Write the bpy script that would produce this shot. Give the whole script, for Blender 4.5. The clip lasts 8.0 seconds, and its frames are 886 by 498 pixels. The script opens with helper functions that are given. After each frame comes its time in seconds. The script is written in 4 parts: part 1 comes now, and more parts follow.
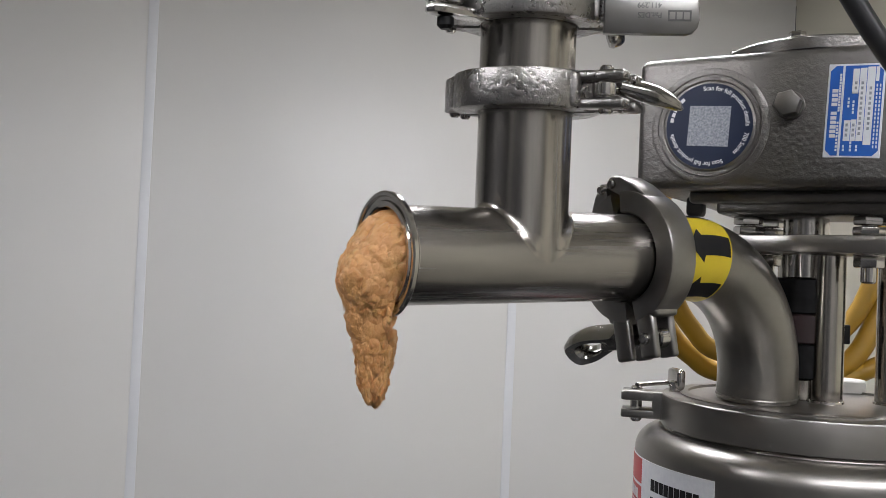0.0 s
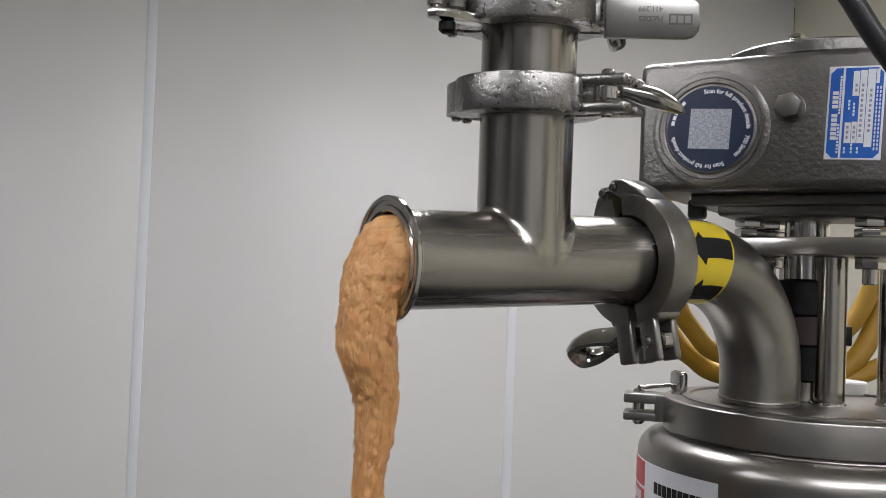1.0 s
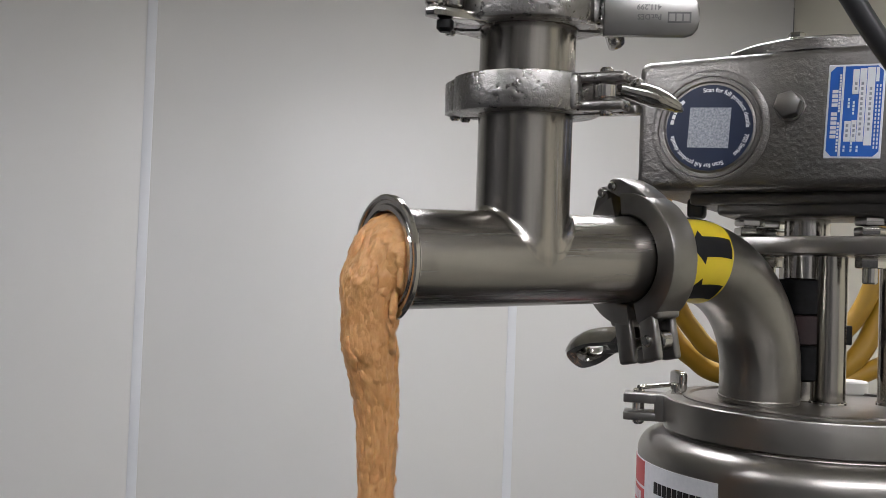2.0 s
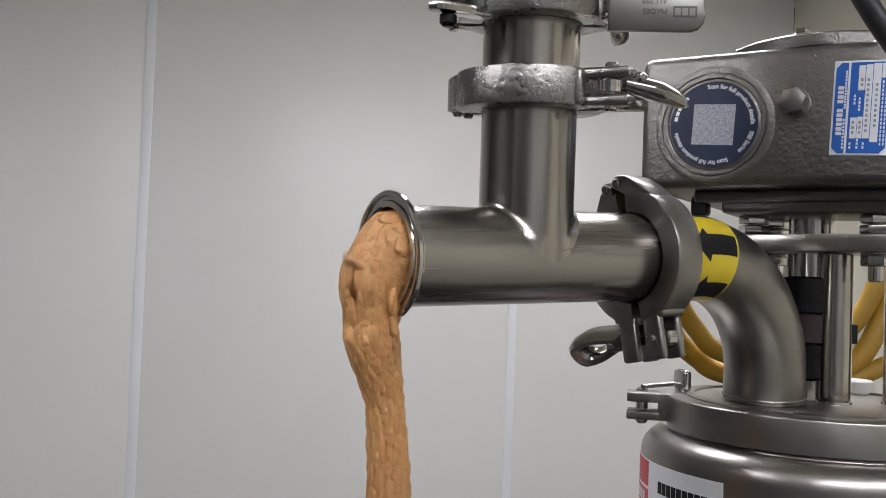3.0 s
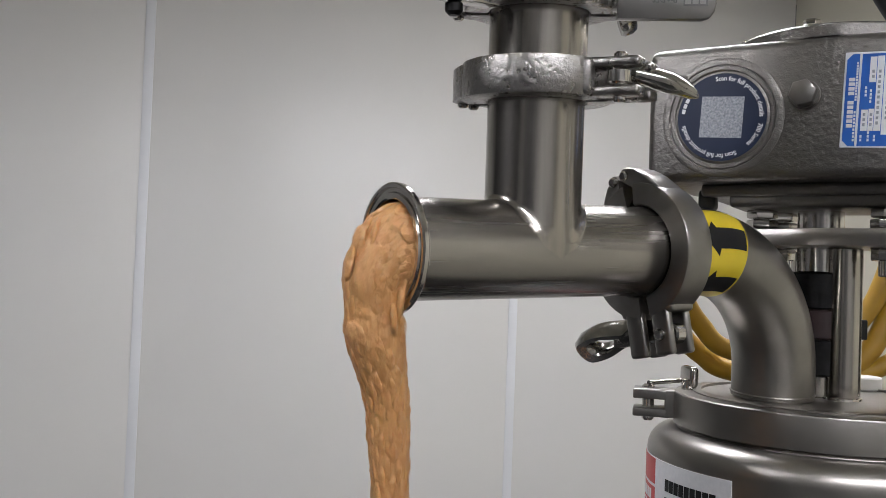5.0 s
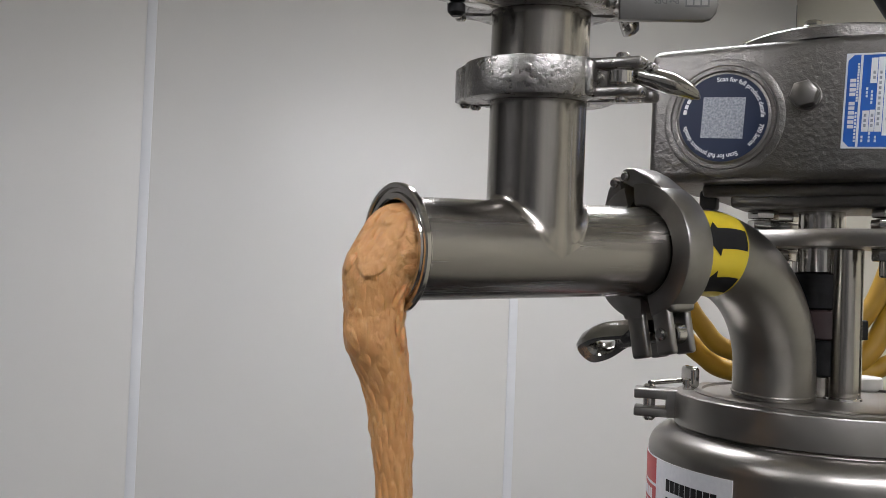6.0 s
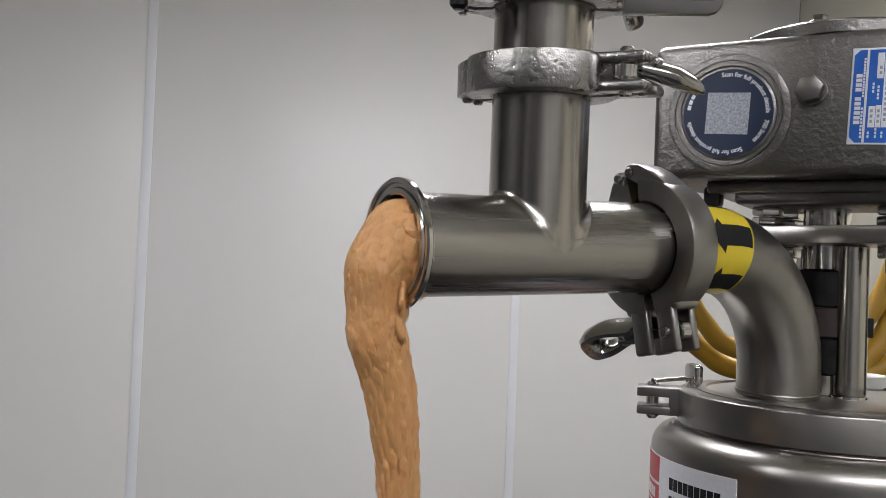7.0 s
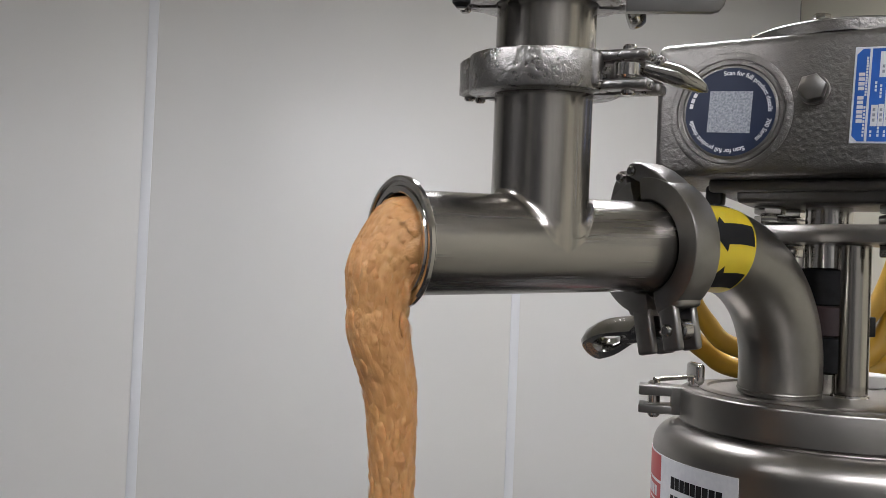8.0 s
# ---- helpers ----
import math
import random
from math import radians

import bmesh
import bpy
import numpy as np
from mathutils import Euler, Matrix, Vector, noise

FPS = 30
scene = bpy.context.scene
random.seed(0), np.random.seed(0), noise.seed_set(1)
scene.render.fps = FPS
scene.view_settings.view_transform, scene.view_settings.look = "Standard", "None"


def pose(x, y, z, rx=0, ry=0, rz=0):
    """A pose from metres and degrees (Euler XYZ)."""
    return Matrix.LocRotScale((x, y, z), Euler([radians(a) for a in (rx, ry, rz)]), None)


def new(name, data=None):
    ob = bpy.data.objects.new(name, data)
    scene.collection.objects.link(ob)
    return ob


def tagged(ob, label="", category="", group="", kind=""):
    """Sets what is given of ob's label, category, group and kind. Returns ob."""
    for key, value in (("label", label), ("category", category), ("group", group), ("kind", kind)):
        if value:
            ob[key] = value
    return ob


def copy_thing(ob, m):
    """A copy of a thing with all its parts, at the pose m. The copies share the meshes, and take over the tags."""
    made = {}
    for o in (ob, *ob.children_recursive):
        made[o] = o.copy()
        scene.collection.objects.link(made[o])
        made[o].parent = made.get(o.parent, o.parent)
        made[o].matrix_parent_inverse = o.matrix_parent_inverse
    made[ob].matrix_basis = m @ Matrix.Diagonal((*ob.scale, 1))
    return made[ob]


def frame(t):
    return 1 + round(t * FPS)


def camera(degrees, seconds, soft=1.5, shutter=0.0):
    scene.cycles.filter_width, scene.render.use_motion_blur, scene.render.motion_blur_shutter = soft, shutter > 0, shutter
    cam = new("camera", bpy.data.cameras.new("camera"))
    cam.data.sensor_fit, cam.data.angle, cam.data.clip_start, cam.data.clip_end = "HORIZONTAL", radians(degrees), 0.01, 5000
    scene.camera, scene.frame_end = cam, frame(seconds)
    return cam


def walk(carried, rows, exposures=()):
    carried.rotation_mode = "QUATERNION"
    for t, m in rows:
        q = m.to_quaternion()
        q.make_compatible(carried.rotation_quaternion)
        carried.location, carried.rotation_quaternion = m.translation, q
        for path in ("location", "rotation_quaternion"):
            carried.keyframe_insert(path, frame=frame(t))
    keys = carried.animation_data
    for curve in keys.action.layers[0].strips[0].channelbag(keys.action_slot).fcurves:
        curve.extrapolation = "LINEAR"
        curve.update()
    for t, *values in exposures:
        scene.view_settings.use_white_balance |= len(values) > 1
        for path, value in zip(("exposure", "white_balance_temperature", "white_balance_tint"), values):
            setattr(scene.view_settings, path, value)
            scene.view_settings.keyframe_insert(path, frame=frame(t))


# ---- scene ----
Z0 = 1.70                      # height of the tee's centre over the floor
cam = camera(50.72, 8.0, soft=0.8, shutter=0.4)
ROWS = [
    (0.0, -0.3062, -0.4082, -0.0110, 91.488, -2.446, -32.251),
    (0.5, -0.3053, -0.4083, -0.0103, 91.589, -2.254, -32.242),
    (1.0, -0.3080, -0.4079, -0.0105, 91.673, -2.158, -32.278),
    (1.5, -0.3073, -0.4080, -0.0108, 91.711, -2.063, -32.246),
    (3.0, -0.3052, -0.4015, -0.0132, 91.785, -2.069, -32.320),
    (3.5, -0.3051, -0.3986, -0.0140, 91.812, -2.012, -32.345),
    (4.0, -0.3029, -0.3950, -0.0139, 91.761, -2.090, -32.357),
    (4.5, -0.3023, -0.3920, -0.0154, 91.699, -2.097, -32.362),
    (6.0, -0.3045, -0.3930, -0.0157, 91.674, -2.193, -32.349),
    (6.5, -0.3034, -0.3908, -0.0163, 91.692, -2.268, -32.304),
    (7.0, -0.3018, -0.3887, -0.0162, 91.509, -2.284, -32.245),
    (7.5, -0.3021, -0.3886, -0.0161, 91.543, -2.319, -32.265),
    (8.0, -0.3024, -0.3876, -0.0167, 91.457, -2.362, -32.249),
]
walk(cam, [(t, pose(x, y, Z0 + z, rx, ry, rz)) for t, x, y, z, rx, ry, rz in ROWS])

# ---- light ----
world = bpy.data.worlds.new("world")
scene.world = world
world.use_nodes = True
world.node_tree.nodes["Background"].inputs[0].default_value = (0.9, 0.95, 1.0, 1)
world.node_tree.nodes["Background"].inputs[1].default_value = 0.05
scene.view_settings.exposure = 0.0
LAMP_GLOW = 45.0

# ---- frames of reference ----
MACHINE = pose(0, 0, Z0)
PIPE = pose(0, 0, Z0, 2.903, -2.144, 0)            # the tee hangs a little askew
BOX = pose(0, 0, Z0, 0, 0, -62.645)                # the gearbox: x along its face, y into it
AXLE = (0.2439, -0.0055)                           # the vessel's upright axis
WALL = pose(2.0014, 1.3641, 0, 0, 0, -20.25)       # the room's far corner; x along the panelled wall


# ---- materials ----
def material(name):
    m = bpy.data.materials.new(name)
    m.use_nodes = True
    nt = m.node_tree
    return m, nt, nt.nodes["Principled BSDF"]


def node(nt, kind, **values):
    n = nt.nodes.new(kind)
    for key, value in values.items():
        n.inputs[key].default_value = value
    return n


def coords(nt, scale=(1, 1, 1)):
    tc = nt.nodes.new("ShaderNodeTexCoord")
    mp = nt.nodes.new("ShaderNodeMapping")
    mp.inputs["Scale"].default_value = scale
    nt.links.new(tc.outputs["Object"], mp.inputs["Vector"])
    return mp.outputs["Vector"]


def noise_tex(nt, vec, scale, detail=4.0, rough=0.55):
    n = node(nt, "ShaderNodeTexNoise", Scale=scale, Detail=detail, Roughness=rough)
    nt.links.new(vec, n.inputs["Vector"])
    return n.outputs["Fac"]


def ramp(nt, fac, a, b, lo, hi):
    r = nt.nodes.new("ShaderNodeMapRange")
    r.inputs["From Min"].default_value, r.inputs["From Max"].default_value = a, b
    r.inputs["To Min"].default_value, r.inputs["To Max"].default_value = lo, hi
    nt.links.new(fac, r.inputs["Value"])
    return r.outputs["Result"]


def mixed(nt, fac, c1, c2):
    mx = nt.nodes.new("ShaderNodeMix")
    mx.data_type = "RGBA"
    nt.links.new(fac, mx.inputs[0])
    mx.inputs[6].default_value, mx.inputs[7].default_value = (*c1, 1), (*c2, 1)
    return mx.outputs[2]


def bump(nt, bsdf, height, strength, distance):
    b = node(nt, "ShaderNodeBump", Strength=strength, Distance=distance)
    nt.links.new(height, b.inputs["Height"])
    nt.links.new(b.outputs["Normal"], bsdf.inputs["Normal"])
    return b


def metal(name, c1, c2, rough, grain=(1, 1, 1), grain_scale=900.0, lift=0.00002, blot=60.0, spread=0.08, strength=0.3, streak=(1, 1, 1)):
    """Bare metal: two tones in slow blotches, fine grain in roughness and relief."""
    m, nt, b = material(name)
    vec = coords(nt, grain)
    slow = noise_tex(nt, coords(nt, streak), blot, 3)
    fine = noise_tex(nt, vec, grain_scale, 3, 0.7)
    nt.links.new(mixed(nt, ramp(nt, slow, 0.35, 0.65, 0, 1), c1, c2), b.inputs["Base Color"])
    add = node(nt, "ShaderNodeMath")
    nt.links.new(ramp(nt, fine, 0.2, 0.8, rough - spread, rough + spread), add.inputs[0])
    nt.links.new(ramp(nt, slow, 0.3, 0.7, -spread * 0.6, spread * 0.6), add.inputs[1])
    nt.links.new(add.outputs[0], b.inputs["Roughness"])
    b.inputs["Metallic"].default_value = 1.0
    if lift:
        bump(nt, b, fine, strength, lift)
    return m


def paint(name, c1, c2, rough=0.5, scale=8.0, relief=0.0003, fine=400.0, strength=0.15, spec=0.5):
    m, nt, b = material(name)
    vec = coords(nt)
    nt.links.new(mixed(nt, ramp(nt, noise_tex(nt, vec, scale, 5), 0.3, 0.7, 0, 1), c1, c2), b.inputs["Base Color"])
    b.inputs["Roughness"].default_value = rough
    b.inputs["Specular IOR Level"].default_value = spec
    bump(nt, b, noise_tex(nt, vec, fine, 3), strength, relief)
    return m


STEEL = metal("steel_tube", (0.47, 0.443, 0.40), (0.34, 0.32, 0.29), 0.19, (1, 1, 0.02), 260, 0.00004, 150, 0.07, 0.3, (1, 1, 0.05))
# upright two-tone streaks: tarnish, plus streaky reflections put into the base colour
STEEL_TEE = metal("steel_tee", (0.43, 0.405, 0.37), (0.30, 0.283, 0.26), 0.21, (1, 1, 0.02), 300, 0.00003, 150, 0.06, 0.3, (1, 1, 0.05))
STEEL_RUN = metal("steel_run", (0.37, 0.351, 0.327), (0.315, 0.30, 0.28), 0.26, (0.02, 1, 1), 300, 0, 60, 0.045, 0.3, (0.12, 1, 1))
STEEL_BEND = metal("steel_satin", (0.31, 0.296, 0.274), (0.27, 0.259, 0.24), 0.35, (1, 1, 1), 400, 0, 40, 0.03, 0.1)
STEEL_LID = metal("steel_brushed", (0.32, 0.303, 0.28), (0.285, 0.27, 0.25), 0.34, (1, 1, 5), 300, 0, 18, 0.03)
STEEL_PLATE = metal("steel_plate", (0.50, 0.475, 0.44), (0.45, 0.43, 0.40), 0.30, (1, 1, 1), 300, 0, 30, 0.03)
POLISH = metal("steel_polished", (0.58, 0.56, 0.53), (0.52, 0.50, 0.47), 0.15, (1, 1, 1), 600, 0.00001, 60, 0.04)
CAST = metal("steel_cast", (0.33, 0.315, 0.30), (0.27, 0.26, 0.247), 0.30, (1, 1, 1), 300, 0.0011, 90, 0.08, 0.7)
BRIGHT = metal("steel_bright", (0.44, 0.425, 0.40), (0.36, 0.348, 0.33), 0.15, (1, 1, 1), 260, 0.0004, 60, 0.05, 0.4)
FORGED = metal("steel_forged", (0.30, 0.289, 0.273), (0.26, 0.251, 0.237), 0.34, (1, 1, 1), 350, 0, 60, 0.02, 0.2)
GEAR_PAINT = metal("gearbox_coat", (0.215, 0.205, 0.192), (0.175, 0.168, 0.158), 0.38, (1, 1, 1), 260, 0.0014, 25, 0.09, 0.6)
DARK_STEEL = metal("dark_steel", (0.032, 0.032, 0.033), (0.02, 0.02, 0.02), 0.45, (1, 1, 1), 300, 0.00005, 60)
BLACK = paint("black_rubber", (0.012, 0.012, 0.013), (0.02, 0.02, 0.02), 0.42, 60, 0.0002, 900)
HOSE = paint("yellow_hose", (0.40, 0.225, 0.018), (0.33, 0.185, 0.016), 0.42, 30, 0.0002, 500)
WALL_PAINT = paint("wall_panel", (0.70, 0.69, 0.665), (0.66, 0.65, 0.63), 0.38, 1.3, 0.0004, 90, 0.10)
STRIP = paint("joint_strip", (0.735, 0.745, 0.765), (0.70, 0.71, 0.73), 0.4, 6)
CEILING = paint("ceiling_panel", (0.72, 0.69, 0.60), (0.66, 0.64, 0.56), 0.6, 2)
FLOOR = paint("floor_epoxy", (0.035, 0.035, 0.037), (0.022, 0.022, 0.024), 0.4, 4)
WALL_CREAM = paint("wall_cream", (0.68, 0.65, 0.545), (0.64, 0.61, 0.515), 0.45, 1.3, 0.0004, 90, 0.10)
# mid grey for the unseen back wall, set to darken the steel's reflections
WALL_MID = paint("wall_back", (0.36, 0.355, 0.345), (0.32, 0.315, 0.305), 0.5, 1.5)
ENGRAVED = paint("engraved_print", (0.07, 0.068, 0.065), (0.10, 0.097, 0.092), 0.5, 300, 0.00005)
# dark grey for unseen surfaces that only show as dark reflections
WALL_DARK = paint("wall_grey", (0.13, 0.13, 0.135), (0.10, 0.10, 0.105), 0.5, 2)
NAVY = paint("navy_sticker", (0.008, 0.016, 0.045), (0.010, 0.020, 0.052), 0.35, 40, 0.00005)
WHITE = paint("white_print", (0.75, 0.76, 0.78), (0.68, 0.69, 0.72), 0.4, 300, 0.00005)
GREY_PRINT = paint("grey_print", (0.16, 0.175, 0.21), (0.42, 0.44, 0.48), 0.4, 700, 0.00005)
PLATE_BLUE = paint("blue_print", (0.015, 0.10, 0.42), (0.02, 0.12, 0.47), 0.35, 60, 0.00005)
INK = paint("black_ink", (0.010, 0.010, 0.011), (0.013, 0.013, 0.014), 0.5, 60, 0.00005, spec=0.2)
RED = paint("red_print", (0.50, 0.035, 0.04), (0.44, 0.03, 0.035), 0.4, 60, 0.00005)
TAPE = paint("yellow_tape", (0.68, 0.52, 0.02), (0.62, 0.47, 0.02), 0.33, 60, 0.00005)
PLASTIC = paint("white_plastic", (0.72, 0.71, 0.68), (0.66, 0.65, 0.62), 0.4, 60)
MAROON = paint("dark_red_rubber", (0.022, 0.009, 0.009), (0.016, 0.008, 0.008), 0.5, 60)


def batter_material():
    m, nt, b = material("batter")
    vec = coords(nt)
    slow, mid, fine = noise_tex(nt, vec, 60, 4), noise_tex(nt, vec, 190, 4, 0.5), noise_tex(nt, vec, 1100, 3)
    info = nt.nodes.new("ShaderNodeObjectInfo")
    col = mixed(nt, ramp(nt, mid, 0.3, 0.7, 0, 1), (0.49, 0.238, 0.084), (0.625, 0.340, 0.138))
    hsv = node(nt, "ShaderNodeHueSaturation")
    nt.links.new(col, hsv.inputs["Color"])
    nt.links.new(ramp(nt, info.outputs["Random"], 0, 1, 0.985, 1.015), hsv.inputs["Value"])
    nt.links.new(hsv.outputs[0], b.inputs["Base Color"])
    b.inputs["Roughness"].default_value = 0.44
    b.inputs["Specular IOR Level"].default_value = 0.45
    b.inputs["Subsurface Weight"].default_value = 0.25
    b.inputs["Subsurface Radius"].default_value = (0.004, 0.002, 0.001)
    b.inputs["Subsurface Scale"].default_value = 0.5
    s = node(nt, "ShaderNodeMath")
    s.operation = "MULTIPLY_ADD"
    nt.links.new(fine, s.inputs[0])
    s.inputs[1].default_value = 0.10
    nt.links.new(mid, s.inputs[2])
    bump(nt, b, s.outputs[0], 0.75, 0.003)
    return m


BATTER = batter_material()


def glow_material():
    m, nt, b = material("lamp_diffuser")
    b.inputs["Base Color"].default_value = (0.9, 0.9, 0.9, 1)
    b.inputs["Emission Color"].default_value = (0.968, 0.968, 1.03, 1)
    b.inputs["Emission Strength"].default_value = LAMP_GLOW
    return m


GLOW = glow_material()


# ---- mesh helpers ----
def part(name, bm, mat, parent=None, label="", m=None, smooth=True, sharp=35):
    """Links a bmesh as one mesh object, under a thing or a part."""
    bmesh.ops.recalc_face_normals(bm, faces=bm.faces)
    if smooth:
        for f in bm.faces:
            f.smooth = True
        lim = radians(sharp)
        for e in bm.edges:
            if len(e.link_faces) == 2 and e.calc_face_angle() > lim:
                e.smooth = False
    me = bpy.data.meshes.new(name)
    bm.to_mesh(me)
    bm.free()
    me.materials.append(mat)
    ob = new(name, me)
    if parent is not None:
        ob.parent = parent
    if m is not None:
        ob.matrix_basis = m
    if label:
        ob["label"] = label
    return ob


def thing(name, m, label, category, group="", kind=""):
    ob = new(name)
    ob.empty_display_size = 0.01
    ob.matrix_basis = m
    return tagged(ob, label, category, group, kind)


def lathe(profile, segs=64, a0=0.0, a1=360.0, closed=False, bm=None, m=None):
    """Turns (radius, height) points about z. closed: the profile is a ring, so that the result is solid."""
    bm = bm or bmesh.new()
    full = abs(a1 - a0) >= 359.9
    n = segs if full else segs + 1
    rings = []
    for i in range(n):
        a = radians(a0 + (a1 - a0) * i / segs)
        row = [bm.verts.new((r * math.cos(a), r * math.sin(a), z)) for r, z in profile]
        rings.append(row)
    k = len(profile)
    for i in range(segs):
        A, B = rings[i], rings[(i + 1) % n]
        for j in range(k if closed else k - 1):
            q = (A[j], B[j], B[(j + 1) % k], A[(j + 1) % k])
            try:
                bm.faces.new(q)
            except ValueError:
                pass
    if not full and closed:
        bm.faces.new(rings[0])
        bm.faces.new(rings[-1])
    if m is not None:
        bmesh.ops.transform(bm, matrix=m, verts=[v for row in rings for v in row])
    return bm


def merge_poles(bm):
    bmesh.ops.remove_doubles(bm, verts=bm.verts, dist=1e-6)
    return bm


def rod(r, z0, z1, segs=32, ch=0.0006):
    """A solid round bar with eased ends."""
    return merge_poles(lathe([(0, z0), (r - ch, z0), (r, z0 + ch), (r, z1 - ch), (r - ch, z1), (0, z1)], segs))


def block(x0, x1, y0, y1, z0, z1, bev=0.0015, segs=3, bm=None):
    b = bmesh.new()
    bmesh.ops.create_cube(b, size=1.0)
    for v in b.verts:
        v.co = Vector((x0 if v.co.x < 0 else x1, y0 if v.co.y < 0 else y1, z0 if v.co.z < 0 else z1))
    if bev:
        bmesh.ops.bevel(b, geom=b.edges[:], offset=bev, segments=segs, profile=0.5, affect="EDGES")
    return b


def slab(outline, z0, z1, bev=0.001, holes=()):
    """A plate of that outline (x, y) between two heights, with eased edges."""
    bm = bmesh.new()
    low = [bm.verts.new((x, y, z0)) for x, y in outline]
    top = [bm.verts.new((x, y, z1)) for x, y in outline]
    n = len(outline)
    bm.faces.new(low)
    bm.faces.new(top)
    for i in range(n):
        bm.faces.new((low[i], low[(i + 1) % n], top[(i + 1) % n], top[i]))
    if bev:
        rim = [e for e in bm.edges if abs(e.verts[0].co.z - e.verts[1].co.z) < 1e-9]
        bmesh.ops.bevel(bm, geom=rim, offset=bev, segments=2, profile=0.5, affect="EDGES")
    return bm


def join(*parts):
    """One bmesh from several."""
    out = bmesh.new()
    for b in parts:
        me = bpy.data.meshes.new("tmp")
        b.to_mesh(me)
        b.free()
        out.from_mesh(me)
        bpy.data.meshes.remove(me)
    return out


def moved(bm, m):
    bmesh.ops.transform(bm, matrix=m, verts=bm.verts)
    return bm


def sweep(points, radius, segs=20, cap=True):
    """A tube along points; radius a number or one for each point."""
    pts = [Vector(p) for p in points]
    bm = bmesh.new()
    rings, side = [], None
    for i, p in enumerate(pts):
        d = (pts[min(i + 1, len(pts) - 1)] - pts[max(i - 1, 0)]).normalized()
        if side is None:
            side = d.orthogonal().normalized()
        side = (side - d * side.dot(d)).normalized()
        up = d.cross(side)
        r = radius[i] if isinstance(radius, (list, tuple)) else radius
        rings.append([bm.verts.new(p + r * (math.cos(a) * side + math.sin(a) * up)) for a in (2 * math.pi * k / segs for k in range(segs))])
    for A, B in zip(rings[:-1], rings[1:]):
        for k in range(segs):
            bm.faces.new((A[k], A[(k + 1) % segs], B[(k + 1) % segs], B[k]))
    if cap:
        bm.faces.new(rings[0])
        bm.faces.new(rings[-1])
    return bm


def smooth_line(points, steps=8):
    """Catmull-Rom through points."""
    P = [Vector(p) for p in points]
    P = [P[0] * 2 - P[1]] + P + [P[-1] * 2 - P[-2]]
    out = []
    for i in range(1, len(P) - 2):
        for k in range(steps):
            t = k / steps
            a, b, c, d = P[i - 1:i + 3]
            out.append(0.5 * ((2 * b) + (c - a) * t + (2 * a - 5 * b + 4 * c - d) * t * t + (3 * b - a - 3 * c + d) * t ** 3))
    out.append(P[-2])
    return out


def hexagon(r, z0, z1, ch=0.0008):
    """A hex nut or bolt head with chamfered corners, r across the corners' half."""
    o = [(r * math.cos(radians(60 * k)), r * math.sin(radians(60 * k))) for k in range(6)]
    return slab(o, z0, z1, ch)


def letters(body, size):
    """Flat letters as a bmesh in the xy plane, from x = 0."""
    cu = bpy.data.curves.new("txt", "FONT")
    cu.body, cu.size, cu.resolution_u, cu.offset = body, size, 3, size * 0.022
    ob = bpy.data.objects.new("txt", cu)
    scene.collection.objects.link(ob)
    me = bpy.data.meshes.new_from_object(ob.evaluated_get(bpy.context.evaluated_depsgraph_get()))
    bpy.data.objects.remove(ob)
    bpy.data.curves.remove(cu)
    bm = bmesh.new()
    bm.from_mesh(me)
    bpy.data.meshes.remove(me)
    return bm


def sheet(x0, x1, z0, z1, y, thick=0.0003):
    """A thin plate facing -y."""
    return block(x0, x1, y - thick, y, z0, z1, 0)


TO_X = Matrix(((0, 0, 1, 0), (1, 0, 0, 0), (0, 1, 0, 0), (0, 0, 0, 1)))     # z to x, x to y, y to z
R, RI, RF = 0.0254, 0.0238, 0.03195                                          # tube, bore, ferrule


